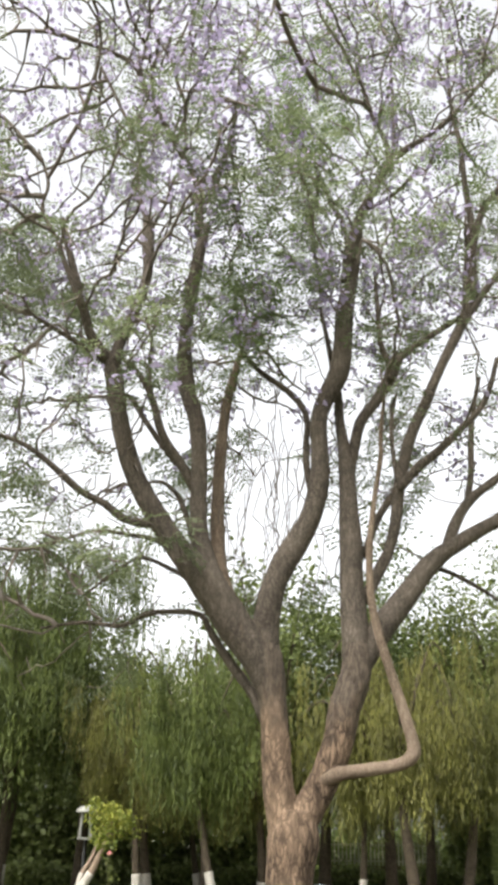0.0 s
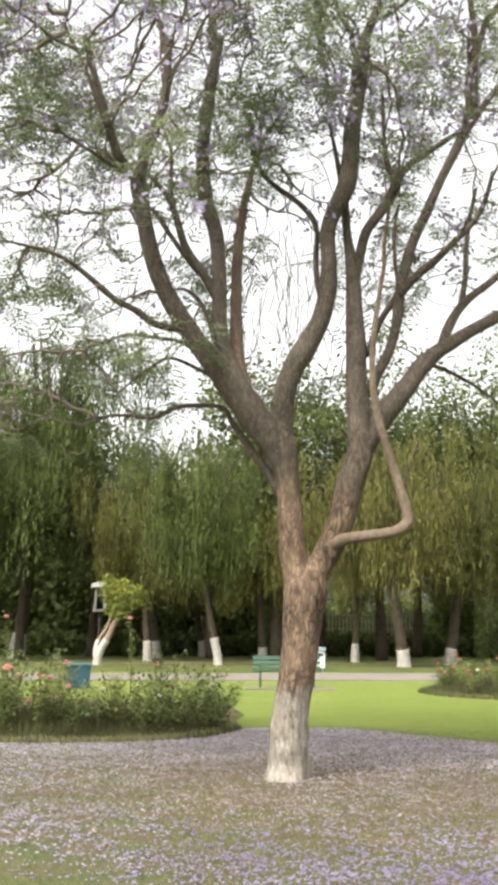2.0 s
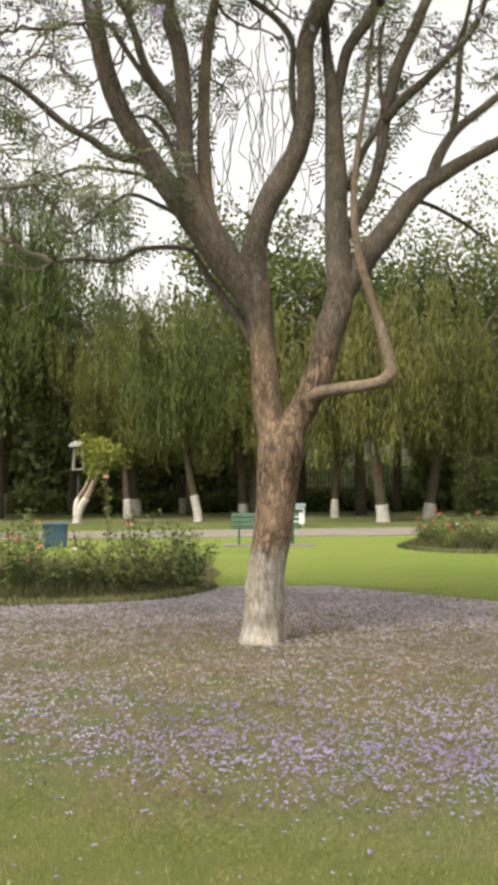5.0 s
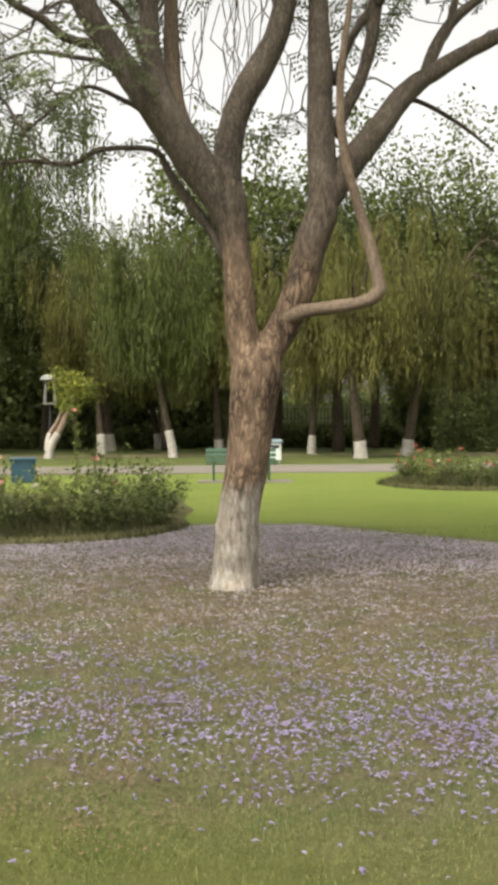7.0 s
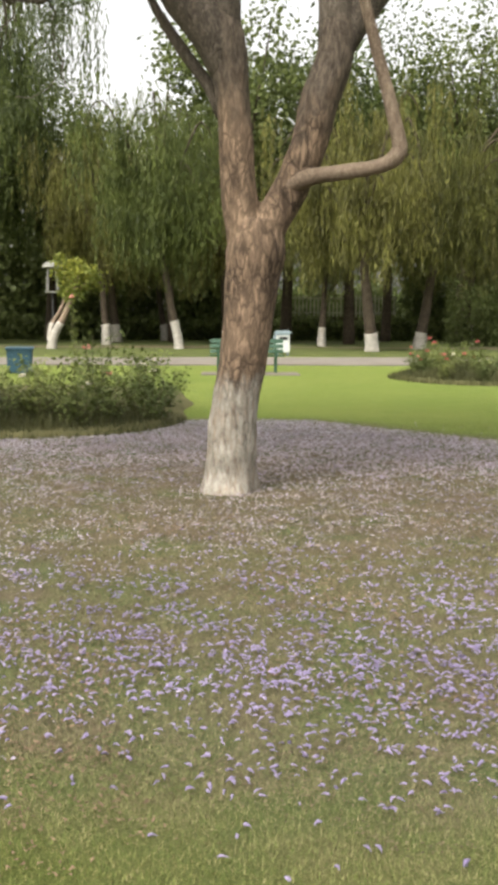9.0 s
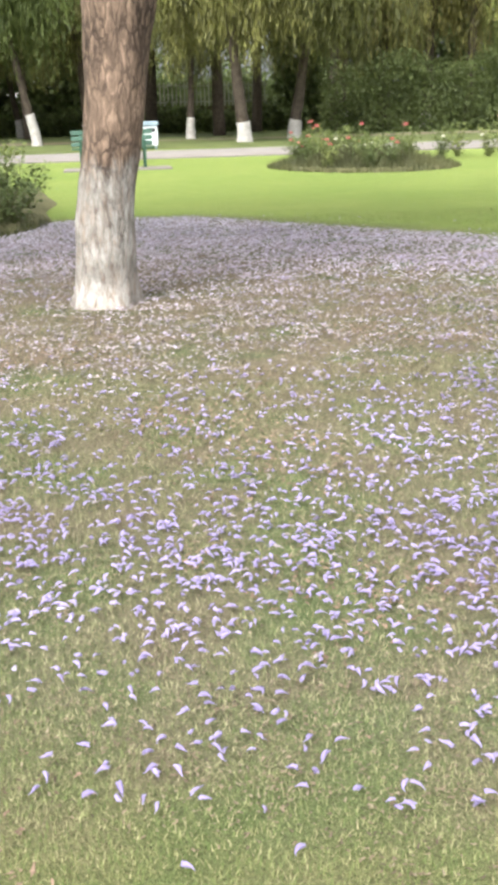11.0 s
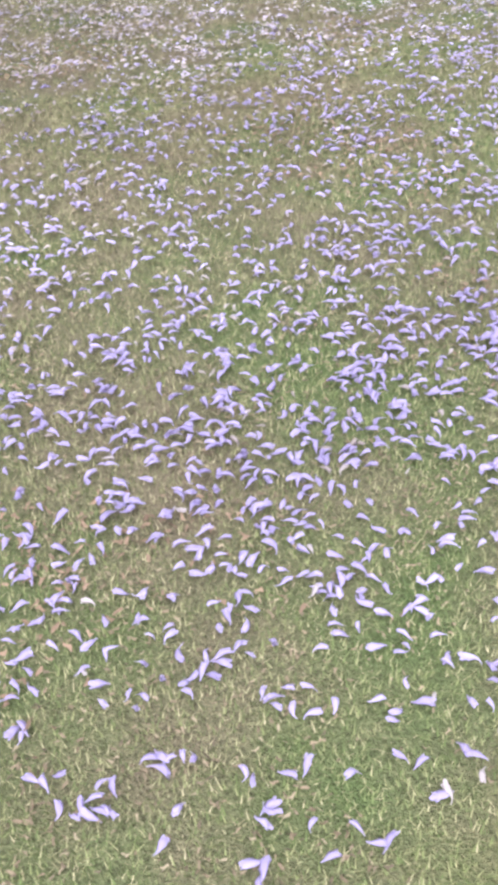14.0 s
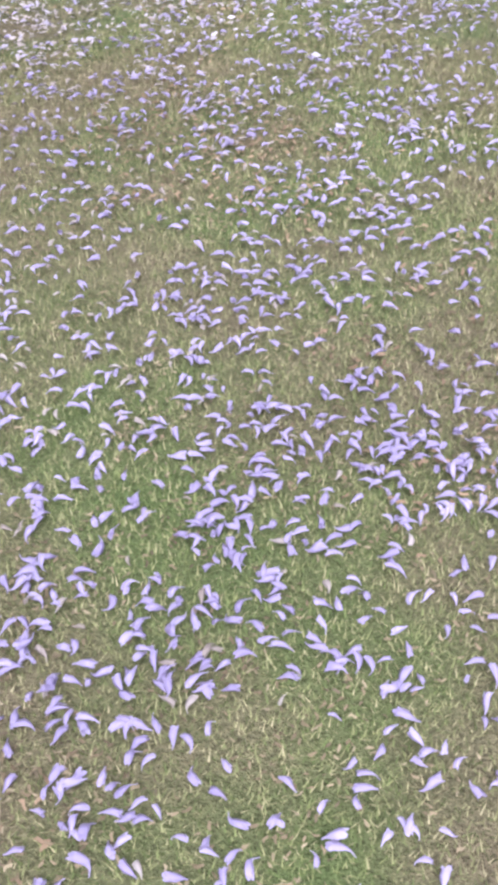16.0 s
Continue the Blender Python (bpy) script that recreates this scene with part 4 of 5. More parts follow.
def grow(seeds, targets, step=0.2, kill=0.24, reach=1.9, rounds=48):
    """Twigs that grow from the limbs towards free room in the crown."""
    nodes = [p for p in seeds]
    parent = [-1] * len(nodes)
    pts = np.array(nodes)
    near = np.full(len(targets), -1)
    dist = np.full(len(targets), 1e9)
    alive = np.ones(len(targets), bool)
    fresh = np.arange(len(pts))
    for _ in range(rounds):
        for chunk in np.array_split(fresh, max(1, len(fresh) // 400)):
            d = np.linalg.norm(targets[:, None] - pts[chunk][None], axis=2)
            k = d.argmin(1)
            dm = d[np.arange(len(targets)), k]
            better = dm < dist
            near[better], dist[better] = chunk[k[better]], dm[better]
        alive &= dist > kill
        use = alive & (dist < reach)
        if not use.any():
            break
        grown = []
        for i in np.unique(near[use]):
            pull = targets[use & (near == i)] - pts[i]
            g = (pull / np.linalg.norm(pull, axis=1)[:, None]).sum(0)
            g = g / (np.linalg.norm(g) + 1e-9) + rng.normal(0, 0.15, 3) + np.array([0, 0, 0.14])
            grown.append((pts[i] + step * g / np.linalg.norm(g), i))
        fresh = np.arange(len(pts), len(pts) + len(grown))
        pts = np.vstack([pts, [g for g, _ in grown]])
        parent += [i for _, i in grown]
    return pts, np.array(parent)


# where the crown is dense and where it opens: (x, z, radius)
LUSH = [(-2.5, 7.2, 0.56), (-2.0, 6.8, 0.37), (-2.5, 6.0, 0.36), (-2.4, 7.5, 0.37), (-1.7, 7.1, 0.28), (-0.8, 5.6, 0.21), (-2.2, 5.2, 0.39), (-1.7, 4.5, 0.36), (-1.3, 4.8, 0.24), (-1.4, 4.1, 0.27), (-2.1, 4.3, 0.24), (0.1, 7.0, 0.31), (0.6, 7.6, 0.37), (1.5, 7.5, 0.31), (1.4, 6.9, 0.28), (1.9, 6.9, 0.18), (2.3, 7.5, 0.28), (-0.9, 4.0, 0.24), (-2.7, 6.7, 0.31), (-0.3, 7.5, 0.25)]
OPEN = [(0.2, 5.6, 0.30), (0.1, 4.8, 0.36), (0.3, 4.8, 0.33), (1.8, 4.9, 0.23), (1.5, 4.5, 0.19), (2.3, 5.5, 0.19), (-1.3, 6.9, 0.12), (-1.7, 4.7, 0.13), (-2.4, 4.8, 0.21), (-1.1, 3.4, 0.26), (1.2, 5.2, 0.15), (0.6, 6.5, 0.21)]


def fullness(p):
    """How leafy a place in the crown is: above 0 in the clumps, below in the gaps."""
    out = np.zeros(len(p))
    for spots, k in ((LUSH, 0.19), (OPEN, -0.45)):
        for cx, cz, r in spots:
            out += k * np.exp(-((p[:, 0] - cx) ** 2 + (p[:, 2] - cz) ** 2) / (r * r))
    return out


seeds = np.concatenate([p[len(p) // 3 :: 3, :3] for p in BOUGHS])
seeds = seeds[(seeds[:, 2] > 3.5) | (seeds[:, 0] < -0.7)]
targets = []
while len(targets) < 6600:
    q = rng.uniform((-4.6, 7.6, 3.2), (4.4, 13.2, 12.6))
    e = ((q[0] + 0.2) / 4.5) ** 2 + ((q[1] - 10.3) / 2.7) ** 2 + ((q[2] - 8.2) / 4.5) ** 2
    hollow = q[2] < 4.9 and abs(q[0] - 0.5) < 1.7 or q[2] < 5.6 and abs(q[0] - 0.35) < 0.8
    low_right = q[0] > 1.0 and q[2] < 4.9
    skirt = -3.6 < q[0] < -0.9 and 3.3 < q[2] < 5.2 and q[1] > 9.4 and rng.random() < 0.8
    veil = 10.7 < q[1] < 12.6 and -0.6 < q[0] < 3.4 and q[2] > 3.9 and rng.random() < 0.3
    if (e < 1 or skirt) and (veil or not hollow and not low_right) and noise.noise(Vector(q * 0.75)) > -0.2:
        targets.append(q)
for cx, cz, r in LUSH:
    more = rng.normal(0, 1, (22, 3)) * (r * 0.6, 0.7, r * 0.6) + (cx, 10.1, cz)
    targets.extend(more[more[:, 2] > 3.4])
targets = np.array(targets)
targets = targets[fullness(targets) > -0.25]
pts, parent = grow(seeds, targets)
made = np.flatnonzero(parent >= 0)
rad = np.zeros(len(pts))
kids = np.bincount(parent[made], minlength=len(pts))
for i in made[::-1]:
    rad[i] = max(rad[i], 0.0052 ** 1.9) if kids[i] == 0 else rad[i]
    rad[parent[i]] += rad[i]
rad = np.minimum(rad ** (1 / 1.9), 0.045)
end_r = rad[made]
start_r = np.where(parent[parent[made]] >= 0, rad[parent[made]], rad[made])
v, f = thin_tubes(pts[parent[made]], pts[made], np.maximum(start_r, end_r), end_r, 5)
part("twig", fast_mesh("twig", v, f, TWIG_BARK, True), tree, "dark fine branches and twigs", "stuff")


def frond_shape():
    """A ferny leaf, 1 long: side shoots in pairs, each with small leaflets."""
    r = random.Random(3)
    v, f = [], []

    def leaf(p, d, long, wide):
        p, d = np.array(p), np.array(d) / np.linalg.norm(d)
        s = np.cross(d, (0, 0, 1.0))
        s = s / (np.linalg.norm(s) + 1e-9) * wide
        k = len(v)
        up = np.array((0, 0, r.uniform(-0.03, 0.03)))
        v.extend([p, p + d * long * 0.5 + s + up, p + d * long, p + d * long * 0.5 - s - up])
        f.append((k, k + 1, k + 2, k + 3))

    leaf((0, 0, 0), (1, 0, -0.2), 1.0, 0.008)
    for k in range(5):
        x = 0.2 + 0.18 * k
        L = 0.42 * math.sin(math.pi * (0.28 + 0.6 * k / 5))
        for sd in (-1, 1):
            for j in range(5):
                t = (j + 0.6) / 5
                leaf((x + 0.5 * L * t, sd * L * t, -0.2 * x - 0.12 * t), (0.9 + r.uniform(-0.4, 0.4), sd * r.uniform(-0.3, 1.0), r.uniform(-0.5, 0.2)), r.uniform(0.11, 0.165), r.uniform(0.03, 0.046))
    return np.array(v), np.array(f)


FROND, FROND_F = frond_shape()
thin = made[(rad[made] < 0.015) & (pts[made, 2] > 3.3)]
lush = np.array([0.8 * noise.noise(Vector(p * 0.95)) for p in pts[thin]]) + fullness(pts[thin]) + 0.0
tips = np.concatenate([thin[(lush > 0.0) & (rng.random(len(thin)) < np.where(pts[thin, 2] < 8.0, 0.9, 0.62))], thin[(lush > 0.2) & (pts[thin, 2] < 8.5)]])
out = pts[tips] - np.array([0.2, 10.2, 6.0])
out /= np.linalg.norm(out, axis=1)[:, None]
d = pts[tips] - pts[parent[tips]]
d = d / (np.linalg.norm(d, axis=1)[:, None] + 1e-9) * 0.6 + out * 0.3 + rng.normal(0, 0.55, (len(tips), 3))
d[:, 2] *= 0.6
v, f = scatter(FROND, FROND_F, pts[tips] + rng.normal(0, 0.03, (len(tips), 3)), turns_along(d, rng, 0.6), rng.uniform(0.2, 0.34, len(tips)))
part("crown", fast_mesh("crown", v, f, FERNY), tree, "feathery grey-green leaves with open gaps", "stuff")

# young shoots of brighter green
FRESH_LEAF = leafy("fresh_leaves", [(0.09, 0.14, 0.045), (0.14, 0.205, 0.065), (0.21, 0.275, 0.09)], through=0.6)
young = []
for cx, cz, wide, count in ((0.19, 7.15, 0.26, 70), (-0.12, 6.55, 0.23, 40), (0.69, 9.1, 0.25, 45), (1.71, 7.59, 0.15, 22), (2.09, 8.46, 0.28, 45), (0.44, 9.78, 0.26, 35)):
    young.append(rng.normal(0, 1, (count, 3)) * (wide * 0.8, wide, wide * 1.2) + (cx, 10.0, cz))
young = np.concatenate(young)
v, f = scatter(FROND, FROND_F, young, turns_along(rng.normal(0, 1, young.shape) * (1, 1, 0.6), rng, 0.6), rng.uniform(0.16, 0.28, len(young)))
part("young_leaves", fast_mesh("young_leaves", v, f, FRESH_LEAF), tree, "brighter green young leaf clumps", "stuff")

# thin bare shoots that hang in the fork
top = np.stack([rng.uniform(-0.5, 0.62, 40), rng.uniform(10.2, 11.4, 40), rng.uniform(5.0, 6.4, 40)], 1)
a, b, path_a = top, None, []
for k in range(6):
    b = a + np.stack([rng.normal(0, 0.05, 40), rng.normal(0, 0.03, 40), -rng.uniform(0.08, 0.3, 40)], 1)
    path_a.append((a, b))
    a = b
v, f = thin_tubes(np.concatenate([p for p, _ in path_a]), np.concatenate([q for _, q in path_a]), np.full(240, 0.005), np.full(240, 0.0042), 4)
part("hanging_shoot", fast_mesh("hanging_shoot", v, f, TWIG_BARK, True), tree, "thin hanging shoots in the fork", "stuff")

PETAL, PETAL_F = SCRAP[0] * (1, 1.6, 2.0), SCRAP[1]
chance = np.clip((pts[thin, 2] - 5.0) / 6.5, 0.02, 0.42) * 0.6
chance *= np.array([0.2 + 2.1 * (noise.noise(Vector(p * 1.1 + np.array([5.0, 0, 0]))) > 0.07) for p in pts[thin]])
for cx, cz, r in [(-0.53, 7.88, 0.24), (1.41, 6.87, 0.35), (1.87, 7.35, 0.27), (0.71, 10.63, 0.46), (2.25, 5.67, 0.22), (-2.4, 6.72, 0.35), (1.37, 10.55, 0.4), (-2.08, 6.99, 0.29), (-0.59, 9.85, 0.32), (-1.01, 10.52, 0.4)]:
    chance += 0.7 * np.exp(-((pts[thin, 0] - cx) ** 2 + (pts[thin, 2] - cz) ** 2) / (r * r))
buds = thin[rng.random(len(thin)) < chance]
at = np.repeat(pts[buds], 12, 0) + rng.normal(0, 0.085, (len(buds) * 12, 3))
v, f = scatter(PETAL, PETAL_F, at, turns_along(rng.normal(0, 1, at.shape) + np.array([0, 0, -0.5]), rng, 3.1), rng.uniform(0.048, 0.075, len(at)))
part("blossom", fast_mesh("blossom", v, f, BLOSSOM, True), tree, "clusters of pale lavender flowers", "stuff")


# ---- the willows along the far side ----
def strands(heads, lengths, gen, leaf, spread):
    """Hanging shoots with narrow leaves: arrays of leaf places and directions."""
    p, d, s = [], [], []
    for h, L in zip(heads, lengths):
        n = max(3, int(L / (leaf * 0.66)))
        sway = gen.normal(0, spread, 2)
        t = np.linspace(0, 1, n)
        c = h + np.stack([sway[0] * t**1.5, sway[1] * t**1.5, -L * t], 1) + gen.normal(0, 0.03, (n, 3))
        p.append(c)
        w = gen.uniform(0, 2 * math.pi, n)
        d.append(np.stack([np.cos(w) * 0.3, np.sin(w) * 0.3, np.full(n, -1.0)], 1))
        s.append(leaf * gen.uniform(0.7, 1.4, n))
    return np.concatenate(p), np.concatenate(d), np.concatenate(s)


LEAF = np.array([(0, 0, 0), (0.45, 0.13, 0.03), (1, 0, 0), (0.45, -0.13, 0.03)], float)
LEAF_F = np.array([(0, 1, 2, 3)])


def willow(seed, height, spread, skirt, mat, lean, label, stout=1.0, limed=1.15):
    gen = np.random.default_rng(seed)
    ob = empty("willow", pose(0, 0, 0), label, "tree", "willows along the path")
    r = (0.12 + 0.006 * height) * stout
    top = np.array([lean[0], lean[1], height * 0.42])
    trunk = spline([(0, 0, -0.1, r * 1.25), (0.05 * lean[0], 0, 0.5, r), (lean[0] * 0.5, lean[1] * 0.5, height * 0.2, r * 0.85), (*top, r * 0.7)], 0.3)
    v, f = tube(trunk, 12, 0.12)
    body = part("trunk", mesh_of("trunk", v, f, WILLOW_BARK, True), ob)
    coat = spline([(*p, q) for *p, q in trunk[trunk[:, 2] < limed]], 0.08)
    coat[:, 3] += 0.03
    v, f = tube(coat, 12, 0.12)
    part("whitewash", mesh_of("whitewash", v, f, WHITEWASH, True), body, "flaking white lime wash on the trunk foot")
    heads, lens = [], []
    for k in range(11):
        a = 2 * math.pi * (k + gen.uniform(-0.4, 0.4)) / 11
        reach = spread * gen.uniform(0.35, 1.0)
        peak = height * gen.uniform(0.6, 1.0)
        way = np.array([math.cos(a), math.sin(a), 0])
        flat_top = top * (1, 1, 0)
        path = spline([(*top, r * 0.5), (*(top + way * reach * 0.35 + (0, 0, (peak - top[2]) * 0.6)), r * 0.32),
                       (*(flat_top + way * reach * 0.75 + (0, 0, peak)), r * 0.17), (*(flat_top + way * reach + (0, 0, peak * 0.9)), r * 0.06)], 0.4)
        v, f = tube(path, 7, 0.08)
        part("limb", mesh_of("limb", v, f, WILLOW_BARK, True), ob)
        for _ in range(6):
            m = gen.integers(16, 34)
            c = path[gen.integers(len(path) // 3, len(path)), :3] + gen.normal(0, 1, 3) * (spread * 0.2, spread * 0.2, height * 0.05)
            low = skirt + gen.gamma(1.5, 1.3)
            h = c + gen.normal(0, 1, (m, 3)) * (0.3, 0.3, 0.3)
            heads.append(h)
            lens.append(np.clip(gen.uniform(0.55, 1.0, m) * (h[:, 2] - low), 0.5, gen.uniform(2.5, 6.5)))
    p, d, s = strands(np.concatenate(heads), np.concatenate(lens), gen, 0.25, 0.3)
    v, f = scatter(LEAF * (1, 0.78, 1), LEAF_F, p, turns_along(d, gen, 3.1), s)
    part("crown", fast_mesh("crown", v, f, mat), ob, "long hanging shoots with narrow leaves", "stuff")
    return ob


W = [willow(11, 13.0, 4.4, 2.4, WILLOW_GREEN, (0.5, 0.2), "tall weeping willow with green hanging shoots and whitewashed foot", 1.35, 1.1),
     willow(12, 10.0, 3.4, 2.2, WILLOW_OLIVE, (-0.3, 0.4), "weeping willow with thin olive-brown hanging shoots and whitewashed foot", 1.1, 1.3),
     willow(13, 11.5, 4.0, 2.4, WILLOW_GREEN, (0.8, -0.2), "leaning weeping willow with green shoots and whitewashed foot", 1.0, 1.3),
     willow(14, 11.0, 4.2, 2.0, WILLOW_OLIVE, (-0.6, 0.0), "broad weeping willow with yellowish hanging shoots and whitewashed foot", 1.35, 0.95)]
STAND = [(0, -12.8, 56.0, 10, 1.42), (1, -5.3, 52.6, 0, 1.0), (2, -1.5, 46.2, 200, 0.95), (3, 6.53, 43.8, 30, 1.0),
         (0, -14.6, 48.5, 120, 1.3), (0, -5.45, 59.0, 140, 1.0), (1, -2.95, 63.0, 60, 0.98), (3, 0.68, 55.0, 70, 0.95), (1, 5.26, 51.4, 300, 0.9),
         (3, 9.2, 47.2, 170, 1.0), (0, 13.8, 57.0, 250, 1.1), (3, 18.2, 56.5, 80, 1.15), (0, 22.0, 51.0, 0, 1.1), (2, -18.5, 50.0, 20, 1.05)]
for i, (k, x, y, turn, size) in enumerate(STAND):
    m = pose(x, y, 0, 0, 0, turn) @ Matrix.Diagonal((size, size, size, 1))
    if i < 4:
        W[k].matrix_world = m
    else:
        ob = copy_thing(W[k], pose(x, y, 0, 0, 0, turn))
        ob.scale = (size, size, size)


# ---- the wood behind ----
def broad_tree(seed, height, radius, label):
    gen = np.random.default_rng(seed)
    ob = empty("tree", pose(0, 0, 0), label, "tree", "trees behind the willows")
    v, f = tube(spline([(0, 0, -0.1, 0.3), (0.1, 0, height * 0.25, 0.22), (0, 0.1, height * 0.6, 0.12)], 0.5), 10, 0.1)
    part("trunk", mesh_of("trunk", v, f, WILLOW_BARK, True), ob)
    centres = gen.normal(0, 1, (60, 3))
    centres /= np.linalg.norm(centres, axis=1)[:, None]
    centres *= gen.uniform(0.3, 0.95, 60)[:, None] * (radius, radius, height * 0.36)
    centres[:, 2] += height * 0.62
    for c in centres[:10]:
        v, f = tube(spline([(0, 0, height * 0.35, 0.1), (c[0] * 0.5, c[1] * 0.5, (height * 0.4 + c[2]) / 2, 0.06), (*c, 0.02)], 0.5), 5)
        part("limb", mesh_of("limb", v, f, WILLOW_BARK, True), ob)
    n = 180
    p = np.repeat(centres, n, 0) + gen.normal(0, 1, (60 * n, 3)) * (radius * 0.125, radius * 0.125, height * 0.04)
    v, f = scatter(LEAF * (1, 2.2, 1), LEAF_F, p, turns_along(gen.normal(0, 1, p.shape), gen, 3.1), gen.uniform(0.15, 0.3, len(p)))
    part("crown", fast_mesh("crown", v, f, BROADLEAF), ob, "leafy uneven crown", "stuff")
    return ob


T = [broad_tree(21, 17.0, 5.0, "tall dark green broadleaf tree behind the willows"), broad_tree(22, 13.0, 4.4, "dark green broadleaf tree behind the willows")]
WOOD = [(0, -15, 58, 0, 1.0), (1, -9.6, 62, 40, 1.25), (1, 1.4, 55, 80, 1.38), (0, 7.2, 56, 120, 1.12), (0, 13.0, 55, 200, 1.12), (0, 20, 55, 250, 1.0), (0, -23, 58, 300, 1.1), (1, 4.2, 62, 10, 1.3),
        (0, 10.5, 64, 30, 1.1), (0, -19, 70, 90, 1.2), (1, 17, 60, 170, 1.2), (0, 28, 58, 30, 1.1), (1, -2.4, 60, 220, 0.82), (0, -12.5, 55, 15, 0.88)]
for i, (k, x, y, turn, size) in enumerate(WOOD):
    ob = T[k] if i < 2 else copy_thing(T[k], pose(x, y, 0, 0, 0, turn))
    ob.matrix_world = pose(x, y, 0, 0, 0, turn) @ Matrix.Diagonal((size, size, size, 1))


def hedge(x0, x1, y, height, thick, label, dense=170, leaf=1.0):
    n = int((x1 - x0) * dense * height)
    p = np.stack([rng.uniform(x0, x1, n), y + rng.uniform(-thick, thick, n), height * rng.uniform(0, 1, n) ** 1.1], 1)
    p[:, 2] *= 1 + 0.12 * np.sin(p[:, 0] * 1.3) + rng.normal(0, 0.04, n)
    v, f = scatter(LEAF * (1, 2.4, 1), LEAF_F, p, turns_along(rng.normal(0, 1, p.shape), rng, 3.1), leaf * rng.uniform(0.22, 0.46, n))
    ob = tagged(new("hedge", fast_mesh("hedge", v, f, HEDGE_LEAF)), label, "hedge", kind="stuff")
    return ob


hedge(-32, 36, 65.2, 1.35, 0.5, "long dark clipped hedge behind the willow trunks")
hedge(-36, 3.6, 68, 7.5, 1.4, "tall dark thicket behind the willows", 100, 1.35)
hedge(-2, 18, 74, 3.4, 1.2, "dark green thicket beyond the fence")
hedge(-60, 60, 92, 9.0, 2.0, "distant dark green belt of bushes", 60)
hedge(-36, 3.0, 71.0, 6.5, 1.0, "dense dark bushes behind the thicket", 80, 1.2)
hedge(11.8, 30, 53.0, 3.4, 0.8, "dark overgrown bushes under the willows", 420, 0.5)
hedge(12.2, 44, 67, 7.5, 1.4, "tall dark thicket behind the willows", 100, 1.35)


# ---- open ground beyond the gap: fence and building ----
def fence(x0, x1, y):
    ob = empty("fence", pose(x0, y, 0), "cream painted picket fence on a low wall behind the hedge", "fence")
    bm = bmesh.new()
    box(bm, (x1 - x0, 0.25, 1.5), ((x1 - x0) / 2, 0, 0.75))
    bm_part("wall", bm, SOIL, ob, "low dark wall")
    for z in (1.75, 2.65):
        bm = bmesh.new()
        box(bm, (x1 - x0, 0.06, 0.09), ((x1 - x0) / 2, 0, z), bevel=0.01)
        bm_part("rail", bm, FENCE_CREAM, ob)
    bm = bmesh.new()
    box(bm, (0.09, 0.04, 1.4), bevel=0.01)
    me = bpy.data.meshes.new("picket")
    bm.to_mesh(me)
    bm.free()
    me.materials.append(FENCE_CREAM)
    for k in range(int((x1 - x0) / 0.24)):
        part("picket", me, ob).location = (0.12 + 0.24 * k, -0.05, 2.15)


fence(4.5, 11.5, 66)


def building(x, y, wide, deep, high, label):
    ob = empty("building", pose(x, y, 0), label, "building")
    bm = bmesh.new()
    box(bm, (wide, deep, high), (0, deep / 2, high / 2))
    bm_part("wall", bm, WALL_PALE, ob)
    bm = bmesh.new()
    box(bm, (wide + 0.6, deep + 0.6, 0.35), (0, deep / 2, high + 0.17), bevel=0.05)
    bm_part("roof", bm, WALL_PALE, ob)
    for floor in range(int(high / 3.2)):
        for k in range(int(wide / 3)):
            cx, cz = -wide / 2 + 1.5 + 3 * k, 1.9 + 3.2 * floor
            bm = bmesh.new()
            for sx in (-0.75, 0, 0.75):
                box(bm, (0.1, 0.16, 1.6), (cx + sx, -0.06, cz))
            for sz in (-0.8, 0.8):
                box(bm, (1.6, 0.16, 0.1), (cx, -0.06, cz + sz))
            win = bm_part("window", bm, FRAME_WHITE, ob)
            bm = bmesh.new()
            box(bm, (1.4, 0.03, 1.5), (cx, -0.02, cz))
            bm_part("pane", bm, GLASS_DARK, win, "dark window glass")
            bm = bmesh.new()
            box(bm, (1.9, 0.4, 0.1), (cx, -0.18, cz - 0.95))
            bm_part("sill", bm, WALL_PALE, win)


building(-3.0, 82, 9, 8, 14.6, "pale plastered building with white window frames behind the trees")


# ---- bench, litter bin, blue bin ----
def bench(m):
    ob = empty("bench", m, "green painted slatted park bench on a concrete slab", "bench")
    for k, z in enumerate((0.50, 0.62, 0.74)):
        bm = bmesh.new()
        box(bm, (1.75, 0.03, 0.095), (0, 0.22 + 0.035 * k, z), (-14, 0, 0), 0.008)
        bm_part("back_slat", bm, BENCH_GREEN, ob)
    for k in range(4):
        bm = bmesh.new()
        box(bm, (1.75, 0.09, 0.03), (0, -0.17 + 0.115 * k, 0.41), (0, 0, 0), 0.008)
        bm_part("seat_slat", bm, BENCH_GREEN, ob)
    for x in (-0.68, 0.68):
        bm = bmesh.new()
        box(bm, (0.05, 0.05, 0.4), (x, -0.16, 0.2), (6, 0, 0), 0.008)
        box(bm, (0.05, 0.05, 0.8), (x, 0.24, 0.4), (-7, 0, 0), 0.008)
        box(bm, (0.05, 0.45, 0.05), (x, 0.03, 0.375), (0, 0, 0), 0.008)
        bm_part("leg_frame", bm, BENCH_GREEN, ob)
        bm = bmesh.new()
        box(bm, (0.05, 0.42, 0.035), (x, 0.0, 0.6), (0, 0, 0), 0.01)
        box(bm, (0.05, 0.035, 0.2), (x, -0.18, 0.5), (0, 0, 0), 0.008)
        bm_part("armrest", bm, BENCH_GREEN, ob)


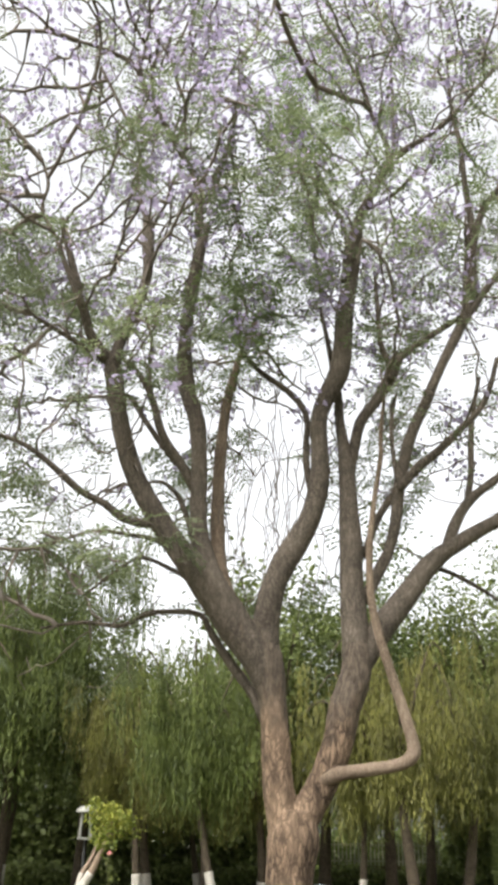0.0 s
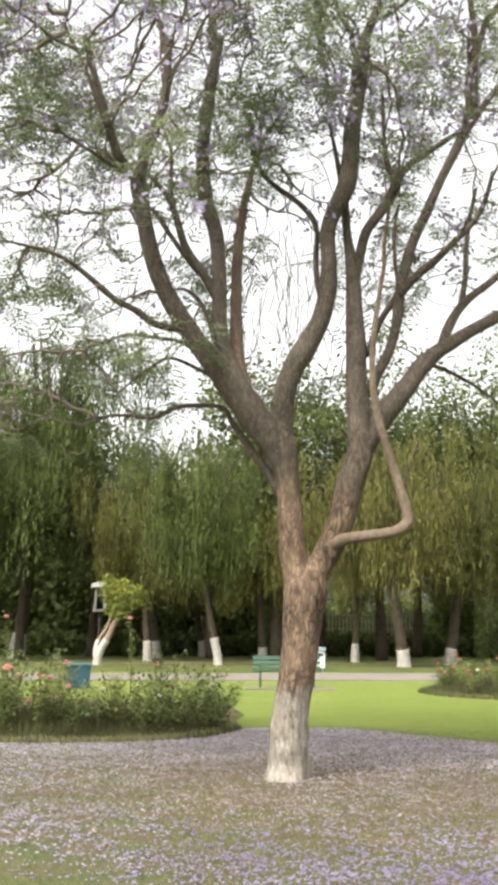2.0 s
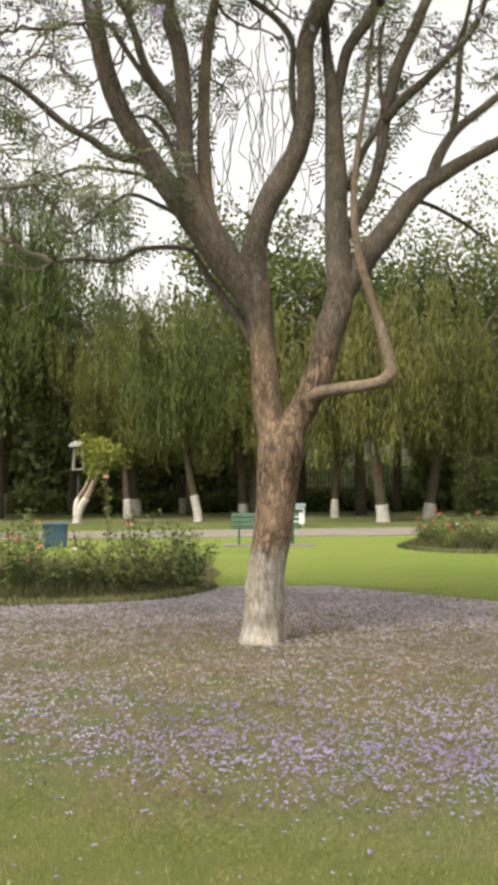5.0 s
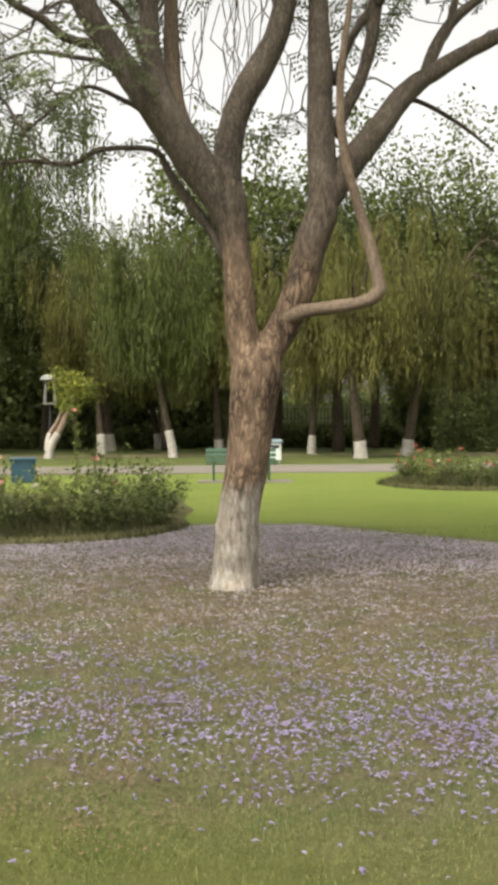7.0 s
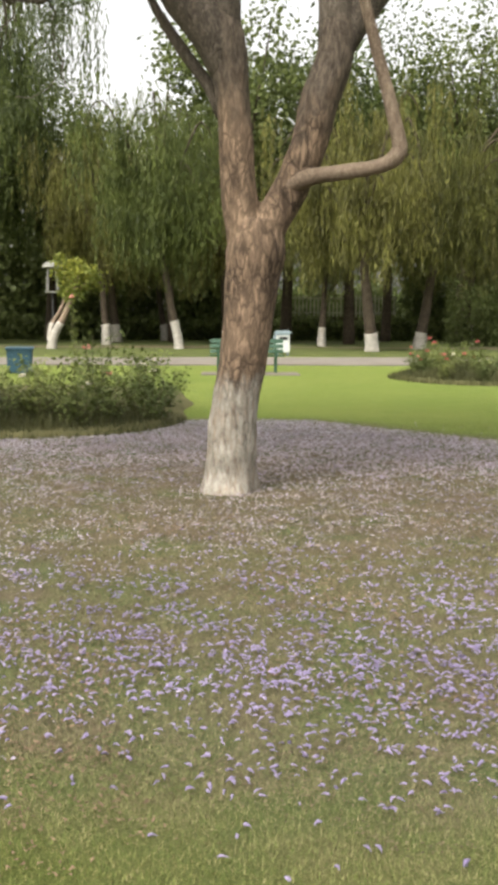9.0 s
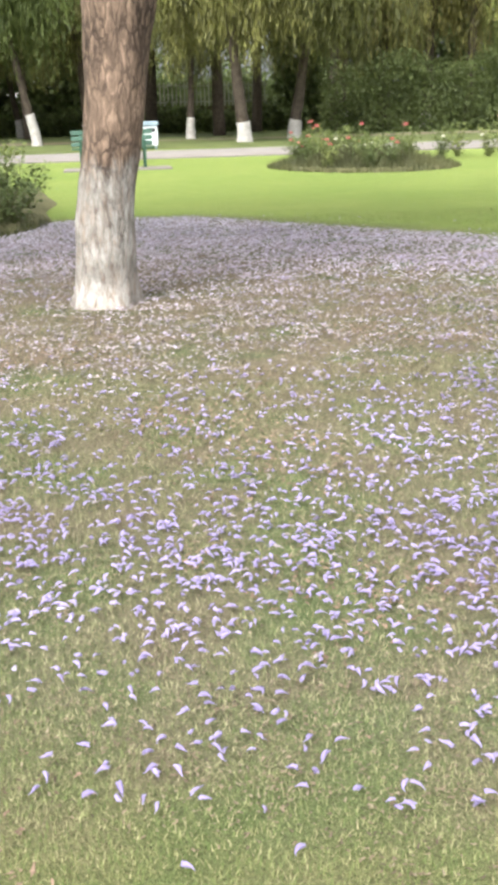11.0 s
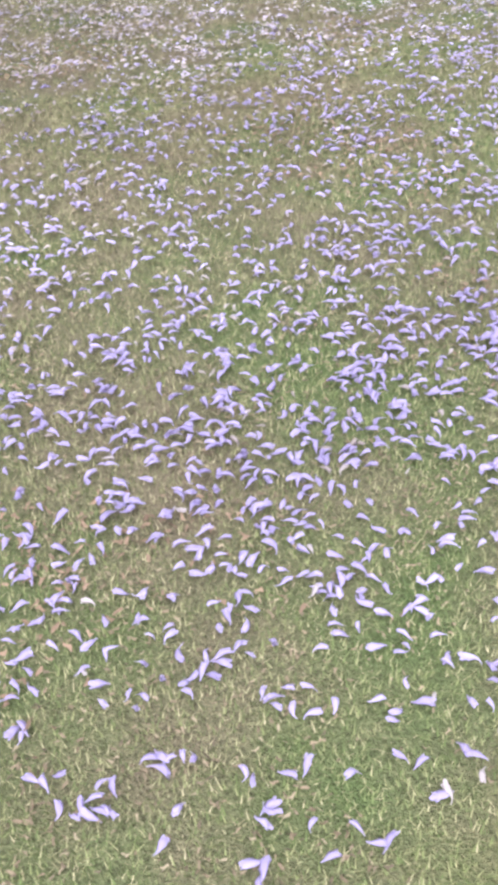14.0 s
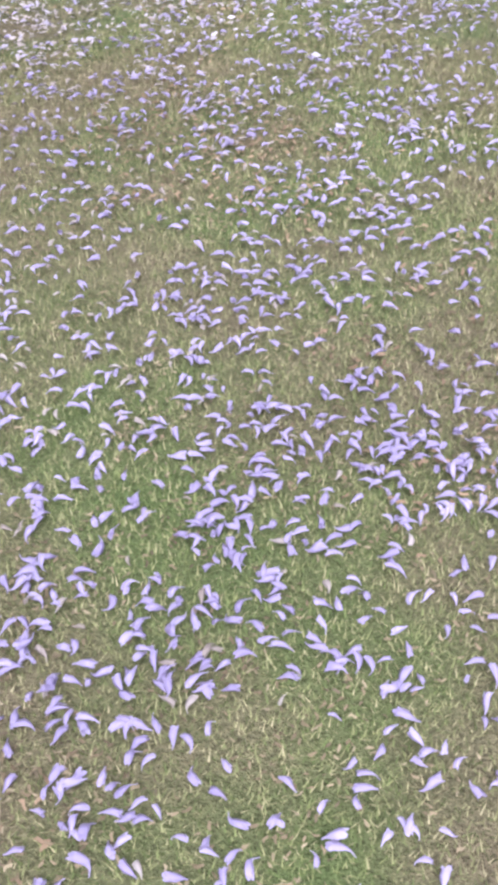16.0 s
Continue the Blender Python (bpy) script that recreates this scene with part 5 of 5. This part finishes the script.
bench(pose(0.84, 26.3, 0.03))
bm = bmesh.new()
box(bm, (2.3, 1.0, 0.07), (0, 0, 0), (0, 0, 0), 0.015)
ob = bm_part("slab", bm, CONCRETE, None)
ob.location = (0.92, 26.2, 0.0)
tagged(ob, "flat concrete slab under the green bench", "slab")

bin_ = empty("litter_bin", pose(2.5, 38.6, 0), "white box litter bin with teal lid beside the path", "bin")
bm = bmesh.new()
box(bm, (0.5, 0.42, 0.62), (0, 0, 0.43), (0, 0, 0), 0.03)
bm_part("body", bm, BIN_WHITE, bin_)
bm = bmesh.new()
box(bm, (0.58, 0.5, 0.16), (0, 0, 0.82), (0, 0, 0), 0.04)
box(bm, (0.07, 0.5, 0.65), (-0.28, 0, 0.44), (0, 0, 0), 0.02)
bm_part("lid", bm, BIN_TEAL, bin_, "teal lid and side")
bm = bmesh.new()
box(bm, (0.3, 0.03, 0.12), (0.02, -0.215, 0.62), (0, 0, 0), 0.008)
bm_part("opening", bm, DARK, bin_, "dark letterbox opening")
for x in (-0.18, 0.18):
    bm = bmesh.new()
    box(bm, (0.06, 0.3, 0.14), (x, 0, 0.06), (0, 0, 0), 0.01)
    bm_part("foot", bm, BIN_TEAL, bin_)

blue = empty("blue_bin", pose(-4.5, 26.4, 0, 0, 0, 8) @ Matrix.Diagonal((1, 1, 0.66, 1)), "blue plastic bin standing behind the rose bed", "bin")
bm = bmesh.new()
made = bmesh.ops.create_cone(bm, cap_ends=True, segments=4, radius1=0.385, radius2=0.42, depth=0.85, matrix=pose(0, 0, 0.43, 0, 0, 45))
bmesh.ops.bevel(bm, geom=list(bm.edges), offset=0.03, segments=2, affect="EDGES")
bm_part("body", bm, BLUE, blue)
bm = bmesh.new()
box(bm, (0.66, 0.66, 0.07), (0, 0, 0.88), (4, 0, 0), 0.02)
bm_part("lid", bm, BLUE, blue)
for x in (-0.2, 0.0, 0.2):
    bm = bmesh.new()
    box(bm, (0.035, 0.03, 0.6), (x, -0.275, 0.45), (3.5, 0, 0), 0.008)
    bm_part("rib", bm, BLUE, blue)


# ---- rose beds ----
def rose_bush(seed, height, petals, label, blooms, stems=8, full=1.0):
    gen = np.random.default_rng(seed)
    ob = empty("rose_bush", pose(0, 0, 0), label, "rose bush", "roses in the beds")
    ends = []
    for k in range(stems):
        a, lean = gen.uniform(0, 2 * math.pi), gen.uniform(0.1, 0.42) * full
        H = height * gen.uniform(0.45, 1.08)
        path = spline([(0.05 * math.cos(a), 0.05 * math.sin(a), -0.03, 0.009), (lean * 0.4 * math.cos(a), lean * 0.4 * math.sin(a), H * 0.45, 0.007),
                       (lean * math.cos(a + 0.3), lean * math.sin(a + 0.3), H, 0.004)], 0.1)
        v, f = tube(path, 5)
        part("stem", mesh_of("stem", v, f, ROSE_STEM, True), ob)
        ends.append(path[:, :3])
    n = int(560 * full)
    pick = np.concatenate([e[len(e) // 6 :] for e in ends])
    p = pick[gen.integers(0, len(pick), n)] + gen.normal(0, 1, (n, 3)) * (0.062, 0.062, 0.05)
    p[:, 2] = np.maximum(p[:, 2], 0.03)
    d = gen.normal(0, 1, (n, 3)) * (1, 1, 0.5)
    v, f = scatter(LEAF * (1, 2.6, 1.5), LEAF_F, p, turns_along(d, gen, 0.8), gen.uniform(0.045, 0.085, n))
    part("foliage", fast_mesh("foliage", v, f, ROSE_LEAF), ob, "small toothed green leaves", "stuff")
    for e in ends[:blooms]:
        u = gen.normal(0, 1, (26, 3))
        u /= np.linalg.norm(u, axis=1)[:, None]
        u[:, 2] = np.abs(u[:, 2])
        v, f = scatter(LEAF * (1, 3.2, 4.0), LEAF_F, e[-1] + u * 0.012, turns_along(u + (0, 0, 0.3), gen, 1.0), gen.uniform(0.05, 0.072, 26))
        part("rose", fast_mesh("rose", v, f, petals), ob, "open rose flower")
    return ob


def bed(name, cx, cy, rx, ry, power, label):
    v = [(0, 0, 0.06)]
    N = 72
    for ring in (0.45, 0.97, 1.0):
        for k in range(N):
            a = 2 * math.pi * k / N
            c, s_ = math.cos(a), math.sin(a)
            rr = ring * (abs(c) ** power + abs(s_) ** power) ** (-1 / power) * (1 + 0.015 * math.sin(a * 11))
            v.append((c * rr * rx, s_ * rr * ry, 0.06 if ring < 0.99 else -0.02))
    f = [(0, 1 + k, 1 + (k + 1) % N) for k in range(N)]
    for i in range(2):
        f += [(1 + i * N + k, 1 + (i + 1) * N + k, 1 + (i + 1) * N + (k + 1) % N, 1 + i * N + (k + 1) % N) for k in range(N)]
    ob = new(name, mesh_of(name, v, f, SOIL, True))
    ob.location = (cx, cy, 0)
    tagged(ob, label, "flower bed", kind="structure")


bed("bed", -4.3, 17.2, 4.05, 4.12, 4, "dark soil of a rounded rose bed")
bed("bed", 5.9, 24.7, 1.75, 2.45, 2.2, "dark soil of a round rose bed")
R = [rose_bush(31, 0.95, PINK, "leafy green rose bush with pale pink blooms", 2), rose_bush(32, 0.8, WHITE_PETAL, "leafy green rose bush with a few cream blooms", 1),
     rose_bush(33, 0.9, RED_PETAL, "green rose bush with red blooms", 3), rose_bush(34, 0.75, WHITE_PETAL, "low dense green rose bush without blooms", 0)]
first = set()


def plant(k, x, y, size, turn):
    if k in first:
        ob = copy_thing(R[k], pose(x, y, 0.05, 0, 0, turn))
    else:
        first.add(k)
        ob = R[k]
    ob.matrix_world = pose(x, y, 0.05, 0, 0, turn) @ Matrix.Diagonal((size, size, size, 1))


gen = random.Random(5)
for x, y, k in [(-0.62, 14.9, 3), (-0.85, 15.4, 1), (-1.2, 14.5, 3), (-1.35, 15.1, 1), (-1.5, 16.0, 0), (-1.75, 14.5, 3), (-2.1, 15.3, 1), (-2.0, 14.3, 3), (-2.75, 15.7, 3),
                (-3.0, 14.4, 0), (-3.3, 15.0, 3), (-3.6, 14.4, 0), (-3.9, 15.3, 1), (-4.2, 14.4, 3), (-4.5, 15.1, 0), (-3.45, 13.9, 0), (-3.75, 15.9, 0), (-2.9, 14.0, 0), (-0.6, 16.6, 3), (-1.1, 17.4, 1), (-3.2, 17.0, 0), (-4.4, 17.0, 0), (-5.2, 14.6, 1), (-1.45, 14.05, 3), (-2.4, 14.0, 3)]:
    plant(k, x, y, gen.uniform(0.75, 1.02), gen.uniform(0, 360))
for i in range(24):
    a, q = gen.uniform(0, 2 * math.pi), math.sqrt(gen.random()) * 0.88
    plant(gen.choice((2, 3, 3, 1, 3)), 5.9 + 1.7 * q * math.cos(a), 24.7 + 2.4 * q * math.sin(a), gen.uniform(0.6, 0.9), gen.uniform(0, 360))
for x, y, k in ((8.2, 26.2, 1), (8.8, 26.8, 3), (9.4, 26.4, 1), (10.0, 27.0, 0), (10.7, 26.7, 1), (11.4, 27.3, 3)):
    plant(k, x, y, gen.uniform(0.7, 1.0), gen.uniform(0, 360))
plant(3, 4.9, 13.2, 0.95, 40)
plant(1, 5.12, 13.5, 0.9, 100)
R.append(rose_bush(35, 1.6, PINK, "tall slender rose bush with a single pink bloom", 1, 3, 0.35))
plant(4, -2.85, 24.0, 1.0, 20)
plant(4, -5.5, 22.5, 1.0, 140)


WEEDS = leafy("weeds", [(0.035, 0.042, 0.015), (0.07, 0.076, 0.028), (0.115, 0.112, 0.045)])


def tall_grass(cx, cy, rx, ry, count, length, label):
    a, q = rng.uniform(0, 2 * math.pi, count), rng.uniform(0, 1, count) ** 0.6
    x, y = cx + rx * q * np.cos(a), cy + ry * q * np.sin(a)
    w, lean = rng.uniform(0, 2 * math.pi, count), rng.uniform(0.05, 0.6, count)
    L = length * rng.uniform(0.4, 1.2, count) * (1.2 - q**2)
    foot = np.stack([x, y, np.full(count, 0.0)], 1)
    side = np.stack([-np.sin(w), np.cos(w), np.zeros(count)], 1) * 0.009
    tip = foot + np.stack([np.cos(w) * np.sin(lean), np.sin(w) * np.sin(lean), np.cos(lean)], 1) * L[:, None]
    v = np.stack([foot - side, foot + side, tip], 1).reshape(-1, 3)
    tagged(new("tall_grass", fast_mesh("tall_grass", v, np.arange(len(v)).reshape(-1, 3), WEEDS)), label, "grass", kind="stuff")


tall_grass(5.9, 24.6, 1.95, 2.6, 9000, 0.42, "tall weedy grass between the roses of the round bed")
tall_grass(-2.75, 15.1, 2.5, 2.08, 18000, 0.34, "weedy grass between the roses of the long bed")


# ---- the small yellow tree and the white frame behind it ----
small = empty("small_tree", pose(-6.85, 45.4, 0) @ Matrix.Diagonal((1.12, 1.12, 1.12, 1)), "small yellow-leaved tree with a leaning forked whitewashed trunk", "tree")
paths = [spline([(0, 0, -0.05, 0.2), (0.1, 0, 0.5, 0.16), (0.42, 0, 1.1, 0.13), (0.7, 0.1, 1.75, 0.1), (0.95, 0.1, 2.4, 0.06)], 0.1),
         spline([(-0.05, 0, 0.3, 0.12), (0.0, 0.1, 0.9, 0.1), (0.35, 0.2, 1.5, 0.08), (0.6, 0.3, 2.3, 0.05)], 0.1)]
for i, path in enumerate(paths):
    v, f = tube(path, 10, 0.12)
    stem = part("trunk", mesh_of("trunk", v, f, BARK_PALE, True), small)
    coat = path[path[:, 2] < 1.05 + 0.0 * i].copy()
    coat[:, 3] += 0.01
    v, f = tube(coat, 10, 0.1)
    part("whitewash", mesh_of("whitewash", v, f, WHITEWASH, True), stem, "white lime wash")
c = np.random.default_rng(41)
blob = c.normal(0, 1, (26, 3)) * (0.43, 0.4, 0.38) + (0.98, 0.1, 2.7)
p = np.repeat(blob, 60, 0) + c.normal(0, 0.17, (26 * 60, 3))
v, f = scatter(LEAF * (1, 2.6, 1), LEAF_F, p, turns_along(c.normal(0, 1, p.shape), c, 3.0), c.uniform(0.1, 0.18, len(p)))
part("crown", fast_mesh("crown", v, f, YELLOW_LEAF), small, "sparse yellow-green leaves", "stuff")
for q in blob[:9]:
    v, f = tube(spline([(0.9, 0.1, 2.2, 0.035), (*((q + (0.9, 0.1, 2.2)) / 2), 0.02), (*q, 0.008)], 0.15), 5)
    part("limb", mesh_of("limb", v, f, BARK_PALE, True), small)

lantern = empty("park_lantern", pose(-7.05, 47.2, 0), "cream park lantern with domed cap on a dark post", "lamp")
bm = bmesh.new()
bmesh.ops.create_cone(bm, cap_ends=True, segments=12, radius1=0.07, radius2=0.05, depth=2.4, matrix=pose(0, 0, 1.2))
bm_part("post", bm, DARK, lantern, "dark iron post")
bm = bmesh.new()
box(bm, (0.62, 0.5, 0.09), (0, 0, 2.44), (0, 0, 0), 0.03)
bm_part("base_plate", bm, FRAME_WHITE, lantern)
for x in (-0.2, 0.2):
    for y in (-0.16, 0.16):
        bm = bmesh.new()
        box(bm, (0.07, 0.07, 1.05), (x, y, 3.0), (0, x * -22, 0), 0.015)
        bm_part("bar", bm, FRAME_WHITE, lantern)
bm = bmesh.new()
bmesh.ops.create_uvsphere(bm, u_segments=18, v_segments=9, radius=0.46, matrix=pose(0, 0, 3.5) @ Matrix.Diagonal((1, 0.85, 0.62, 1)))
bmesh.ops.bisect_plane(bm, geom=list(bm.verts) + list(bm.edges) + list(bm.faces), plane_co=(0, 0, 3.5), plane_no=(0, 0, 1), clear_inner=True)
bmesh.ops.holes_fill(bm, edges=[e for e in bm.edges if e.is_boundary])
bm_part("cap", bm, FRAME_WHITE, lantern, "domed cream cap")

# ---- single flowers lying nearest to the path ----
single = [mesh_of("fallen_flower", u, f, FALLEN, True) for u, f in SHAPES]
spots = strewn(260, 0.7, 2.6, 5.6, 7.7, 0.0)
for i, (x, y, z) in enumerate(spots):
    ob = new("fallen_flower", single[i % len(single)])
    k = 0.029 * gen.uniform(0.8, 1.2)
    ob.matrix_world = pose(x, y, z, gen.uniform(-15, 15), gen.uniform(-15, 15), gen.uniform(0, 360)) @ Matrix.Diagonal((k, k, k, 1))
    tagged(ob, "fallen lavender trumpet flower lying on the grass", "flower", "fallen flowers")
